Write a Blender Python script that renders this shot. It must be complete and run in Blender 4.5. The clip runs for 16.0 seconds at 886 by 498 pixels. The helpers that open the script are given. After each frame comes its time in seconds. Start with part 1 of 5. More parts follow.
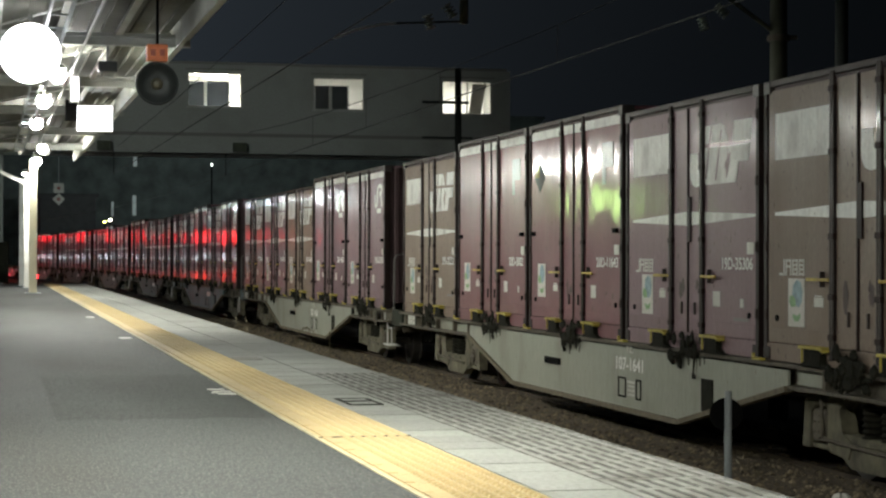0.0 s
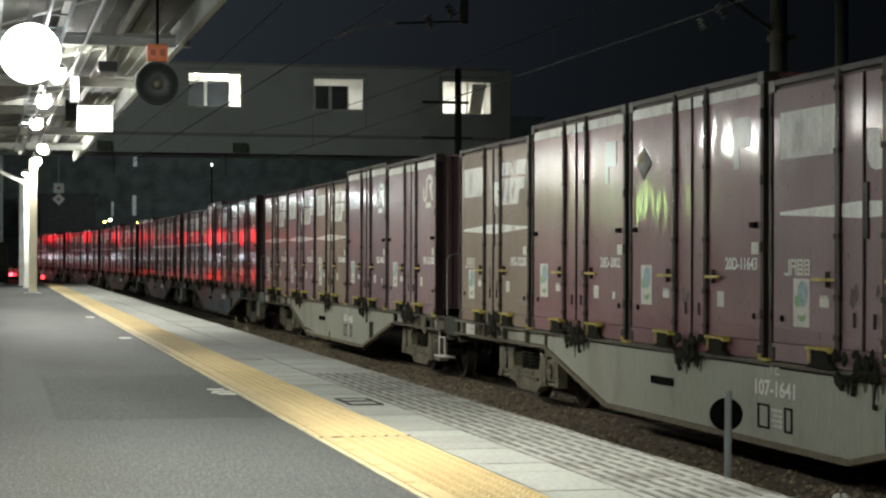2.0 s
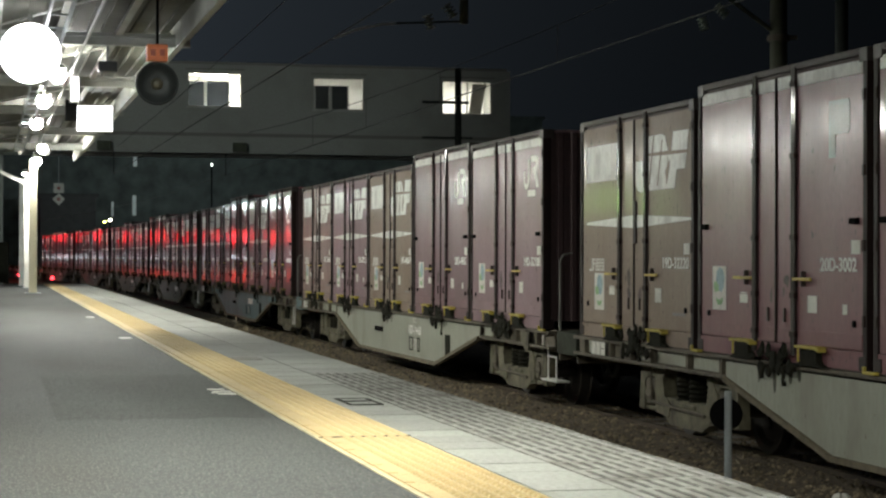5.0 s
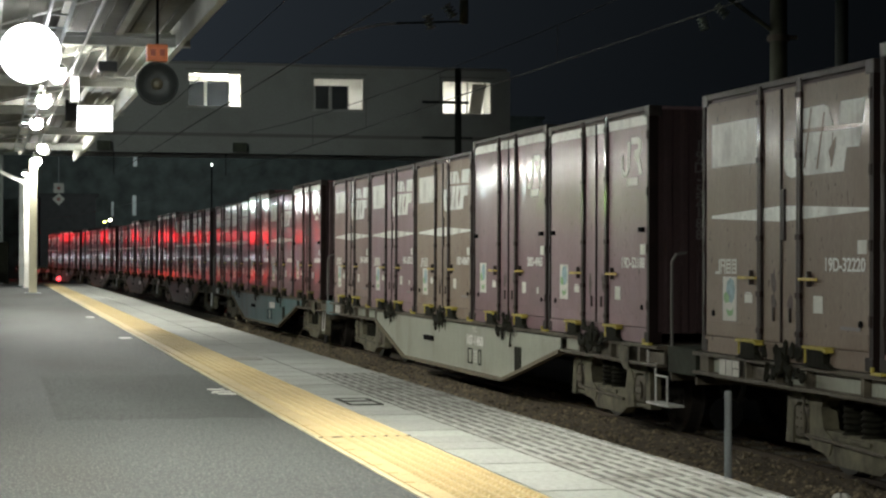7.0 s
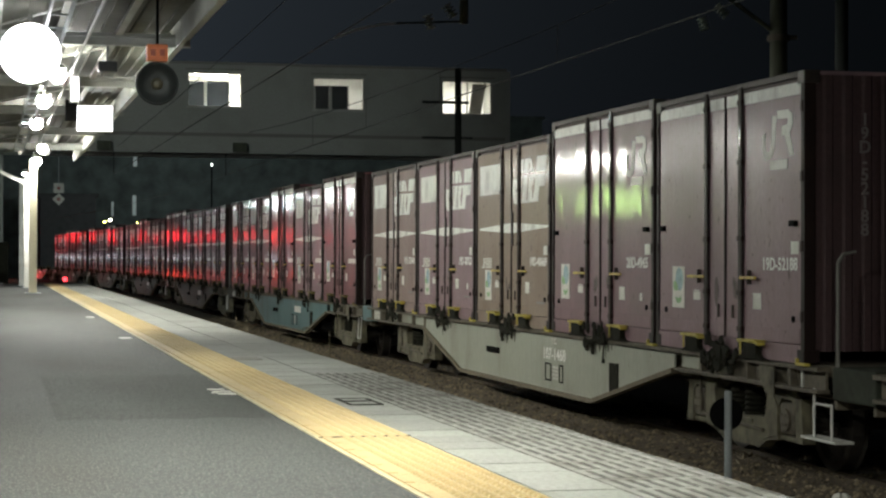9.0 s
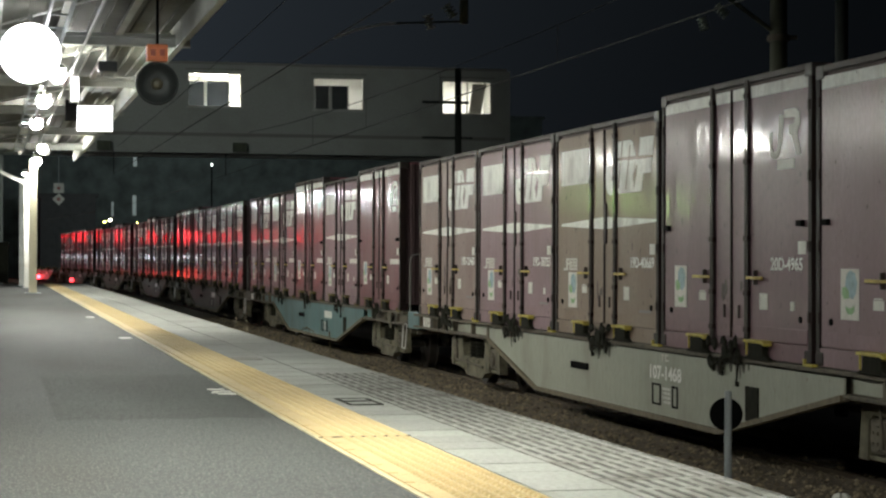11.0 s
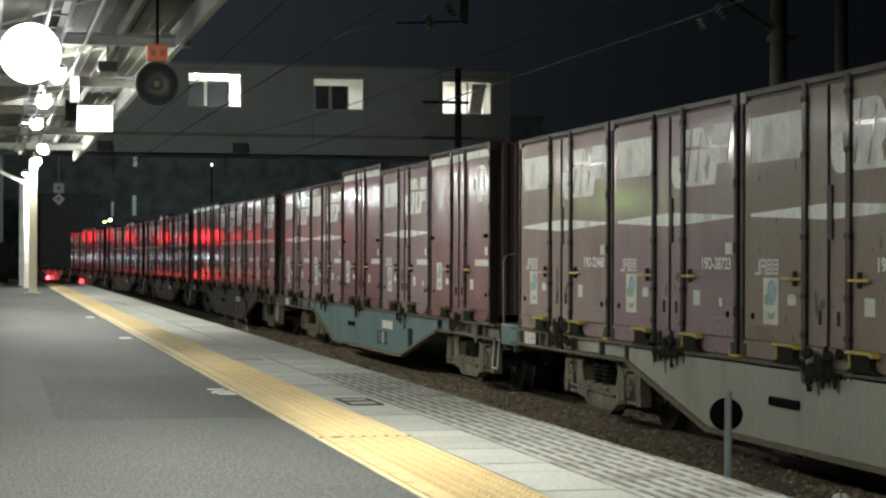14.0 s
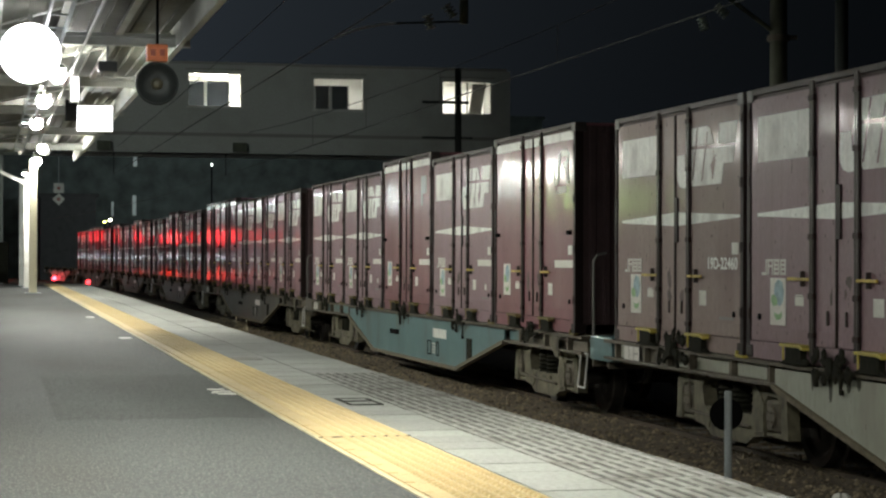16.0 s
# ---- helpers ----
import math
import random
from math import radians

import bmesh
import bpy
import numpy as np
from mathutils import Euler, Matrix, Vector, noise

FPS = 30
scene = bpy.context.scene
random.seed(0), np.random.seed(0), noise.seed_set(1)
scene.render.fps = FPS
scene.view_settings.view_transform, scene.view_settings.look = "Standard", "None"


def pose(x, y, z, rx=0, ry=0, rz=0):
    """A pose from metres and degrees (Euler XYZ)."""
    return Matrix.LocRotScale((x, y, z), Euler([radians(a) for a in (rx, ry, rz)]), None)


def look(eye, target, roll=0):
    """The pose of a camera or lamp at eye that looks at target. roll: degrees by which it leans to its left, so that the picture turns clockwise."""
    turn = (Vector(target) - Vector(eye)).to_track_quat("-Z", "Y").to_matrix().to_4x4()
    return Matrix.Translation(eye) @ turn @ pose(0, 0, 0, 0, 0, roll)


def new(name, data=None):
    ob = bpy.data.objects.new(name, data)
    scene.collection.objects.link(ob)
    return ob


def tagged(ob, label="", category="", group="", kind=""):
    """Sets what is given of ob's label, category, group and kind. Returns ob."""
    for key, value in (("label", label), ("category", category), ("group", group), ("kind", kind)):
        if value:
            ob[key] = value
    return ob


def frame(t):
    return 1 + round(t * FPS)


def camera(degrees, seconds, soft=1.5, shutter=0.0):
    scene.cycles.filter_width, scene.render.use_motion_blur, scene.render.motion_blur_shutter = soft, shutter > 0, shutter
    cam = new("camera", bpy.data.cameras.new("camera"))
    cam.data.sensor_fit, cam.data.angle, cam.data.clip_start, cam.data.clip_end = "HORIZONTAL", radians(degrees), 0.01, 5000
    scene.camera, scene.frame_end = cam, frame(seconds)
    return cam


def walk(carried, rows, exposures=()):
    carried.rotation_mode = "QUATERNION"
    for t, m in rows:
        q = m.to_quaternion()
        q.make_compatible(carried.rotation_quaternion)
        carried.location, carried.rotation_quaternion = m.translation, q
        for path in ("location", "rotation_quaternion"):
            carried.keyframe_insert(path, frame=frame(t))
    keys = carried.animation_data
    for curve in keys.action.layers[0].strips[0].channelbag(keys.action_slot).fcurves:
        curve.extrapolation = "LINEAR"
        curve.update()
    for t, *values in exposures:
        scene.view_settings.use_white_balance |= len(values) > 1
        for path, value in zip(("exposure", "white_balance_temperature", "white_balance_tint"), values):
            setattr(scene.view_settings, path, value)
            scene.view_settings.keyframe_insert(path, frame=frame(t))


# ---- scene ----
# ---------------------------------------------------------------- camera
cam = camera(25.87, 16.0, soft=2.3)
EYE = Vector((0.0, 0.0, 0.82))
YAW, TILT = radians(13.309), radians(0.242)
AIM = EYE + 50 * Vector((math.sin(YAW) * math.cos(TILT), math.cos(YAW) * math.cos(TILT), math.sin(TILT)))
walk(cam, [(0.0, look(EYE, AIM, 0.13)), (16.0, look(EYE, AIM, 0.13))], exposures=[(0.0, 0.86), (16.0, 0.86)])

# ---------------------------------------------------------------- night sky
world = bpy.data.worlds.new("night")
scene.world = world
world.use_nodes = True
world.node_tree.nodes["Background"].inputs["Color"].default_value = (0.31, 0.39, 0.48, 1)


def sky_glare():
    """Sky gradient in place of lens glare: strongest low in the north-west, fading all round."""
    n, l = world.node_tree.nodes, world.node_tree.links
    tc, dot = n.new("ShaderNodeTexCoord"), n.new("ShaderNodeVectorMath")
    dot.operation = "DOT_PRODUCT"
    dot.inputs[1].default_value = (-0.205, 0.966, 0.15)
    l.new(tc.outputs["Generated"], dot.inputs[0])
    keep, bow, out = (n.new("ShaderNodeMath") for _ in range(3))
    keep.operation, bow.operation, out.operation = "MAXIMUM", "POWER", "MULTIPLY_ADD"
    keep.inputs[1].default_value, bow.inputs[1].default_value = 0.0, 14.0
    out.inputs[1].default_value, out.inputs[2].default_value = 0.058, 0.0025
    l.new(dot.outputs["Value"], keep.inputs[0])
    l.new(keep.outputs["Value"], bow.inputs[0])
    l.new(bow.outputs["Value"], out.inputs[0])
    l.new(out.outputs["Value"], n["Background"].inputs["Strength"])


sky_glare()

# plan, in metres: x across the tracks, y along them, z above the platform
EDGE = 2.67          # platform edge
RAIL = -1.08         # top of the rails
TRACK_1, TRACK_2 = 4.18, 7.98
DECK = -0.078        # underside of the containers
BEND_Y, BEND_K = 77.9, 0.00066


def bend(y):
    """Shift of the tracks to the left in the far curve, and its slope."""
    e = max(0.0, y - BEND_Y)
    return -BEND_K * e * e, -2 * BEND_K * e


# ---------------------------------------------------------------- materials
def material(name, colour, rough=0.6, metal=0.0, spread=0.15, grain=40.0, stain=2.0, bump=0.0, bump_scale=60.0,
             stretch=(1, 1, 1), dirt=None, dirt_amount=0.0, per_object=0.0, per_island=0.0, specular=0.5, coat=0.0, coat_rough=0.1, shuffle=False, bump_detail=3, streak=0.0, chips=None, chip_scale=26.0, chip_from=0.70):
    m = bpy.data.materials.new(name)
    m.use_nodes = True
    n, l = m.node_tree.nodes, m.node_tree.links
    b = n["Principled BSDF"]
    b.inputs["Roughness"].default_value = rough
    b.inputs["Metallic"].default_value = metal
    b.inputs["Specular IOR Level"].default_value = specular
    b.inputs["Coat Weight"].default_value = coat
    b.inputs["Coat Roughness"].default_value = coat_rough
    tc = n.new("ShaderNodeTexCoord")
    mp = n.new("ShaderNodeMapping")
    mp.inputs["Scale"].default_value = stretch
    l.new(tc.outputs["Object"], mp.inputs["Vector"])
    if shuffle:
        who = n.new("ShaderNodeObjectInfo")
        far = n.new("ShaderNodeMath")
        far.operation = "MULTIPLY"
        far.inputs[1].default_value = 37.0
        l.new(who.outputs["Random"], far.inputs[0])
        l.new(far.outputs["Value"], mp.inputs["Location"])

    def noise_tex(scale, detail):
        t = n.new("ShaderNodeTexNoise")
        t.inputs["Scale"].default_value, t.inputs["Detail"].default_value = scale, detail
        l.new(mp.outputs["Vector"], t.inputs["Vector"])
        return t

    def mixed(kind, fac, a, bb):
        x = n.new("ShaderNodeMix")
        x.data_type, x.blend_type = "RGBA", kind
        for sock, v in ((x.inputs["Factor"], fac), (x.inputs["A"], a), (x.inputs["B"], bb)):
            if hasattr(v, "is_output"):
                l.new(v, sock)
            else:
                sock.default_value = v
        return x.outputs["Result"]

    def ramp(sock, lo, hi, a, bb):
        r = n.new("ShaderNodeMapRange")
        for key, v in (("From Min", lo), ("From Max", hi), ("To Min", a), ("To Max", bb)):
            r.inputs[key].default_value = v
        l.new(sock, r.inputs["Value"])
        return r.outputs["Result"]

    fine, broad = noise_tex(grain, 4), noise_tex(stain, 5)
    c = (*colour, 1)
    dark = tuple(v * (1 - spread) for v in colour) + (1,)
    light = tuple(min(1, v * (1 + spread)) for v in colour) + (1,)
    col = mixed("MIX", ramp(fine.outputs["Fac"], 0.3, 0.7, 0, 1), dark, light)
    col = mixed("MIX", ramp(broad.outputs["Fac"], 0.3, 0.7, 0, 0.6), col, c)
    if dirt:
        col = mixed("MIX", ramp(broad.outputs["Fac"], 0.5, 0.72, 0, dirt_amount), col, (*dirt, 1))
    if streak:
        mp2 = n.new("ShaderNodeMapping")
        mp2.inputs["Scale"].default_value = (14, 14, 0.7)
        l.new(mp.outputs["Vector"], mp2.inputs["Vector"])
        run = n.new("ShaderNodeTexNoise")
        run.inputs["Scale"].default_value, run.inputs["Detail"].default_value = 1.0, 5
        l.new(mp2.outputs["Vector"], run.inputs["Vector"])
        col = mixed("MULTIPLY", ramp(run.outputs["Fac"], 0.42, 0.75, 0, streak), col, (0.45, 0.36, 0.32, 1))
    if chips:
        spot = noise_tex(chip_scale, 2)
        col = mixed("MIX", ramp(spot.outputs["Fac"], chip_from, chip_from + 0.06, 0, 0.8), col, (*chips, 1))
    if per_object:
        info = n.new("ShaderNodeObjectInfo")
        g = ramp(info.outputs["Random"], 0, 1, 1 - per_object, 1 + per_object)
        comb = n.new("ShaderNodeCombineColor")
        for k in ("Red", "Green", "Blue"):
            l.new(g, comb.inputs[k])
        col = mixed("MULTIPLY", 1.0, col, comb.outputs["Color"])
    if per_island:
        geo = n.new("ShaderNodeNewGeometry")
        g = ramp(geo.outputs["Random Per Island"], 0, 1, 1 - per_island, 1 + per_island)
        comb = n.new("ShaderNodeCombineColor")
        for k in ("Red", "Green", "Blue"):
            l.new(g, comb.inputs[k])
        col = mixed("MULTIPLY", 1.0, col, comb.outputs["Color"])
    l.new(col, b.inputs["Base Color"])
    l.new(ramp(broad.outputs["Fac"], 0.3, 0.7, max(0.02, rough - 0.08), min(1, rough + 0.08)), b.inputs["Roughness"])
    if bump:
        t = noise_tex(bump_scale, bump_detail)
        bp = n.new("ShaderNodeBump")
        bp.inputs["Strength"].default_value, bp.inputs["Distance"].default_value = 1.0, bump
        l.new(t.outputs["Fac"], bp.inputs["Height"])
        l.new(bp.outputs["Normal"], b.inputs["Normal"])
        l.new(bp.outputs["Normal"], b.inputs["Coat Normal"])
    return m


def glow(name, colour, strength):
    m = bpy.data.materials.new(name)
    m.use_nodes = True
    b = m.node_tree.nodes["Principled BSDF"]
    b.inputs["Base Color"].default_value = (*colour, 1)
    b.inputs["Emission Color"].default_value = (*colour, 1)
    b.inputs["Emission Strength"].default_value = strength
    return m


def glass(name, colour, rough):
    m = bpy.data.materials.new(name)
    m.use_nodes = True
    b = m.node_tree.nodes["Principled BSDF"]
    b.inputs["Base Color"].default_value = (*colour, 1)
    b.inputs["Roughness"].default_value = rough
    b.inputs["Transmission Weight"].default_value = 1.0
    b.inputs["IOR"].default_value = 1.1
    return m


ASPHALT = material("asphalt", (0.040, 0.045, 0.043), 0.75, spread=0.7, grain=48, stain=0.6, bump=0.005, bump_scale=90, dirt=(0.044, 0.035, 0.028), dirt_amount=0.5, chips=(0.144, 0.134, 0.122), chip_scale=95, chip_from=0.56, stretch=(1, 0.32, 1))
PATCH_ASPHALT = material("dark_asphalt", (0.042, 0.048, 0.043), 0.8, spread=0.7, grain=48, stain=1.1, bump=0.005, bump_scale=90, dirt=(0.049, 0.051, 0.046), dirt_amount=0.5, chips=(0.092, 0.089, 0.082), chip_scale=95, chip_from=0.58, stretch=(1, 0.32, 1))
CONCRETE = material("concrete", (0.30, 0.305, 0.282), 0.8, spread=0.25, grain=45, stain=1.5, bump=0.002, bump_scale=90, dirt=(0.12, 0.115, 0.10), dirt_amount=0.7, per_object=0.10)
RIB = material("rib_concrete", (0.270, 0.270, 0.248), 0.75, spread=0.4, grain=14, stain=3, bump=0.002, bump_scale=90, dirt=(0.128, 0.124, 0.107), dirt_amount=0.8, shuffle=True)
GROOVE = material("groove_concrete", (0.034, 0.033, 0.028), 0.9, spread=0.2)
TACTILE = material("tactile_yellow", (0.516, 0.397, 0.197), 0.6, spread=0.12, grain=80, stain=1.2, bump=0.001, dirt=(0.367, 0.262, 0.140), dirt_amount=0.7, per_object=0.06)
EDGE_LINE = material("pale_edge_line", (0.55, 0.49, 0.33), 0.7, spread=0.3, grain=30, stain=3, dirt=(0.25, 0.22, 0.15), dirt_amount=0.7)
RUST = material("rusty_flange", (0.15, 0.125, 0.082), 0.8, spread=0.35, grain=12, stain=3)
BALLAST = material("ballast", (0.12, 0.092, 0.062), 0.95, spread=0.6, grain=25, stain=4, bump=0.04, bump_scale=22)
STONE = material("ballast_stone", (0.175, 0.14, 0.09), 0.9, spread=0.4, grain=7, stain=5, per_island=0.75)
# Black of the grease, also put in for shade inside locks and bogie openings
GRIME_SHADE = material("grime_and_shade", (0.016, 0.016, 0.011), 0.9, specular=0.12, spread=0.5, grain=14, stain=5, dirt=(0.04, 0.034, 0.024), dirt_amount=0.4)
OIL = material("oil_stain", (0.04, 0.04, 0.027), 0.6, spread=0.6, grain=14, stain=8, dirt=(0.12, 0.12, 0.09), dirt_amount=0.6)
GROUND = material("dark_soil", (0.035, 0.034, 0.03), 0.95, spread=0.4, grain=8, stain=0.2)
RAIL_STEEL = material("rusty_rail_steel", (0.07, 0.052, 0.037), 0.85, spread=0.3, specular=0.3, dirt=(0.10, 0.075, 0.05), dirt_amount=0.5)
SLEEPER = material("sleeper_concrete", (0.17, 0.16, 0.14), 0.9)
MAROON = material("maroon_paint", (0.227, 0.092, 0.105), 0.5, spread=0.12, grain=30, stain=1.3, bump=0.012, bump_scale=2.6, stretch=(1, 1, 0.5), dirt=(0.177, 0.083, 0.085), dirt_amount=0.5, specular=0.4, coat=0.62, coat_rough=0.1, shuffle=True, bump_detail=2.0, streak=0.14, chips=(0.055, 0.032, 0.022), chip_scale=19, chip_from=0.675)
MAROON_SATIN = material("satin_maroon_paint", (0.227, 0.098, 0.109), 0.5, spread=0.12, grain=30, stain=1.3, bump=0.012, bump_scale=2.6, stretch=(1, 1, 0.5), dirt=(0.177, 0.083, 0.085), dirt_amount=0.5, specular=0.4, coat=0.42, coat_rough=0.19, shuffle=True, bump_detail=2.0, streak=0.14, chips=(0.055, 0.032, 0.022), chip_scale=19, chip_from=0.675)
PLUM_GLOSS = material("glossy_plum_paint", (0.205, 0.116, 0.136), 0.5, spread=0.12, grain=30, stain=1.3, bump=0.012, bump_scale=2.6, stretch=(1, 1, 0.5), dirt=(0.188, 0.135, 0.140), dirt_amount=0.5, specular=0.4, coat=0.5, coat_rough=0.1, shuffle=True, bump_detail=2.0, streak=0.14, chips=(0.055, 0.032, 0.022), chip_scale=19, chip_from=0.675)
PLUM = material("plum_paint", (0.270, 0.175, 0.197), 0.55, spread=0.12, grain=30, stain=1.3, bump=0.011, bump_scale=2.2, stretch=(1, 1, 0.55), dirt=(0.216, 0.160, 0.165), dirt_amount=0.5, specular=0.3, coat=0.22, coat_rough=0.12, shuffle=True, bump_detail=1.0, streak=0.14, chips=(0.055, 0.032, 0.022), chip_scale=19, chip_from=0.675)
PLUM_SATIN = material("satin_plum_paint", (0.270, 0.175, 0.197), 0.55, spread=0.12, grain=30, stain=1.3, bump=0.011, bump_scale=2.2, stretch=(1, 1, 0.55), dirt=(0.216, 0.160, 0.165), dirt_amount=0.5, specular=0.3, coat=0.2, coat_rough=0.2, shuffle=True, bump_detail=1.0, streak=0.14, chips=(0.055, 0.032, 0.022), chip_scale=19, chip_from=0.675)
BROWN = material("faded_brown_paint", (0.261, 0.199, 0.156), 0.6, spread=0.12, grain=30, stain=1.3, bump=0.009, bump_scale=2.2, stretch=(1, 1, 0.55), dirt=(0.213, 0.155, 0.117), dirt_amount=0.6, coat=0.18, coat_rough=0.13, shuffle=True, bump_detail=1.0, streak=0.14, chips=(0.055, 0.032, 0.022), chip_scale=19, chip_from=0.675, specular=0.3)
PLACARD = material("placard_face", (0.034, 0.039, 0.034), 0.6, spread=0.3, grain=12, stain=6)
FADED_PLUM = material("faded_plum_paint", (0.283, 0.207, 0.190), 0.6, spread=0.12, grain=30, stain=1.3, bump=0.009, bump_scale=2.2, stretch=(1, 1, 0.55), dirt=(0.221, 0.153, 0.151), dirt_amount=0.6, coat=0.18, coat_rough=0.13, shuffle=True, bump_detail=1.0, streak=0.14, chips=(0.055, 0.032, 0.022), chip_scale=19, chip_from=0.675, specular=0.3)
# Container paint darkened for the unlit end walls, with patchy dirt over it
SHADED_END = material("shaded_end_paint", (0.070, 0.040, 0.042), 0.65, spread=0.2, grain=30, stain=1.3, dirt=(0.045, 0.03, 0.028), dirt_amount=0.6)
DARK_FRAME = material("dark_maroon_frame", (0.018, 0.010, 0.009), 0.6, specular=0.22, spread=0.3, dirt=(0.045, 0.026, 0.018), dirt_amount=0.6)
ROD = material("rusty_rod", (0.03, 0.019, 0.016), 0.5, spread=0.4, grain=20, dirt=(0.07, 0.045, 0.034), dirt_amount=0.6, coat=0.35, coat_rough=0.07)
RAIL_PAINT = material("dark_rail_paint", (0.045, 0.03, 0.029), 0.6, spread=0.3, grain=12, stain=2, dirt=(0.05, 0.035, 0.03), dirt_amount=0.7)
SCUFF = material("rubbed_dirt", (0.085, 0.062, 0.055), 0.7, spread=0.4, grain=14, stain=6, dirt=(0.16, 0.11, 0.11), dirt_amount=0.7)
CASTING = material("top_casting", (0.04, 0.032, 0.029), 0.5, spread=0.3, grain=20, dirt=(0.05, 0.04, 0.035), dirt_amount=0.6)
HANDLE_YELLOW = material("worn_yellow_handle", (0.52, 0.38, 0.07), 0.55, spread=0.3, grain=25, dirt=(0.12, 0.08, 0.04), dirt_amount=0.8)
DULL_MARK = material("dull_mark_paint", (0.22, 0.195, 0.19), 0.5, spread=0.15, coat=0.3, coat_rough=0.2)
WHITE = material("white_marking", (0.74, 0.75, 0.71), 0.5, spread=0.12, grain=20, stain=3, dirt=(0.30, 0.28, 0.27), dirt_amount=0.6, streak=0.3, chips=(0.16, 0.10, 0.10))
STICKER = material("paper_label", (0.66, 0.65, 0.60), 0.5, spread=0.12, grain=30, stain=4, dirt=(0.45, 0.43, 0.37), dirt_amount=0.6)
LETTERS = material("white_lettering", (0.82, 0.82, 0.79), 0.5, spread=0.06)
STICKER_GREEN = material("green_label", (0.24, 0.43, 0.20), 0.5, spread=0.3, grain=12)
STICKER_BLUE = material("blue_label", (0.27, 0.40, 0.45), 0.5, spread=0.35, grain=14)
YELLOW = material("yellow_paint", (0.66, 0.55, 0.09), 0.55, spread=0.2, grain=25, dirt=(0.24, 0.18, 0.06), dirt_amount=0.7)
DULL_YELLOW = material("dull_yellow_paint", (0.19, 0.155, 0.045), 0.7, spread=0.3, grain=25, dirt=(0.08, 0.065, 0.03), dirt_amount=0.7)
WAGON_GREY = material("grey_wagon_paint", (0.356, 0.373, 0.307), 0.5, spread=0.1, grain=20, stain=1.2, stretch=(1, 1, 0.5), dirt=(0.237, 0.215, 0.169), dirt_amount=0.7, coat=0.25, coat_rough=0.2, streak=0.12, chips=(0.14, 0.09, 0.06))
WAGON_DARK = material("dark_wagon_paint", (0.075, 0.075, 0.062), 0.6, spread=0.25, grain=14, stain=2, dirt=(0.13, 0.115, 0.085), dirt_amount=0.6)
WAGON_TEAL = material("teal_wagon_paint", (0.096, 0.183, 0.192), 0.5, spread=0.15, grain=20, stain=1.2, stretch=(1, 1, 0.5), dirt=(0.116, 0.116, 0.096), dirt_amount=0.7, coat=0.25, coat_rough=0.2)
RAILING = material("dull_railing_paint", (0.17, 0.165, 0.15), 0.6, spread=0.2)
HOOD = material("grimy_hood_paint", (0.040, 0.046, 0.034), 0.85, specular=0.2, spread=0.25, grain=16, stain=3, dirt=(0.035, 0.034, 0.027), dirt_amount=0.6)
UNDER = material("grimy_underframe", (0.105, 0.090, 0.066), 0.75, spread=0.4, grain=14, stain=4, dirt=(0.19, 0.165, 0.12), dirt_amount=0.7)
BOGIE = material("dusty_bogie_steel", (0.13, 0.118, 0.076), 0.75, spread=0.5, grain=7, stain=4.5, dirt=(0.035, 0.031, 0.022), dirt_amount=0.9)
WHEEL = material("wheel_steel", (0.03, 0.026, 0.022), 0.6, metal=0.3, spread=0.3)
BLACK = material("black_paint", (0.005, 0.005, 0.005), 0.8, specular=0.03)
GALV = material("galvanised_steel", (0.34, 0.37, 0.38), 0.5, metal=0.1, spread=0.15)
ROOF_STEEL = material("painted_roof_steel", (0.42, 0.43, 0.39), 0.6, spread=0.15, grain=10, stain=1, dirt=(0.26, 0.25, 0.2), dirt_amount=0.6)
ROOF_SHEET = material("roof_sheet", (0.14, 0.14, 0.118), 0.7, spread=0.2, grain=10, stain=0.7, dirt=(0.10, 0.092, 0.07), dirt_amount=0.6)
CREAM = material("cream_post_paint", (0.62, 0.58, 0.42), 0.5, spread=0.1)
WALL = material("mortar_wall", (0.352, 0.352, 0.322), 0.85, spread=0.08, grain=14, stain=0.5, bump=0.002, dirt=(0.24, 0.23, 0.2), dirt_amount=0.6)
TRIM = material("wall_trim", (0.22, 0.21, 0.19), 0.8, spread=0.1)
INNER = material("white_inner_wall", (0.75, 0.75, 0.71), 0.8, spread=0.04)
SASH = material("aluminium_sash", (0.42, 0.41, 0.38), 0.5, metal=0.3)
FROST = glass("frosted_pane", (0.012, 0.014, 0.016), 0.6)
POLE = material("concrete_pole", (0.075, 0.08, 0.055), 0.85, spread=0.3, grain=6, stain=1)
WIRE = material("weathered_wire", (0.05, 0.05, 0.045), 0.7, metal=0.1)
MAST_PAINT = material("dark_mast_paint", (0.045, 0.05, 0.046), 0.8, spread=0.2, specular=0.2)
PORCELAIN = material("porcelain", (0.22, 0.25, 0.22), 0.35)
ORANGE = material("orange_box", (0.78, 0.17, 0.04), 0.5, spread=0.12)
HORN = material("dark_horn", (0.026, 0.030, 0.030), 0.55, spread=0.2)
FAR_WALL = material("far_facade", (0.12, 0.146, 0.142), 0.9, spread=0.5, grain=0.8, stain=0.12)
GRASS = material("dry_grass", (0.17, 0.14, 0.08), 0.9, spread=0.4)
TUBE = glow("lamp_tube", (1.0, 1.0, 0.93), 200.0)
SOFT_TUBE = glow("soft_lamp_globe", (1.0, 1.0, 0.95), 130.0)
FAR_TUBE = glow("far_lamp_globe", (0.88, 1.0, 0.96), 250.0)
CORRIDOR_TUBE = glow("corridor_tube", (1.0, 1.0, 0.93), 20.0)
LIT_FACE = glow("lit_clock_face", (0.93, 0.96, 1.0), 9.0)
LIT_SIGN = glow("lit_sign_face", (0.93, 0.96, 1.0), 5.0)
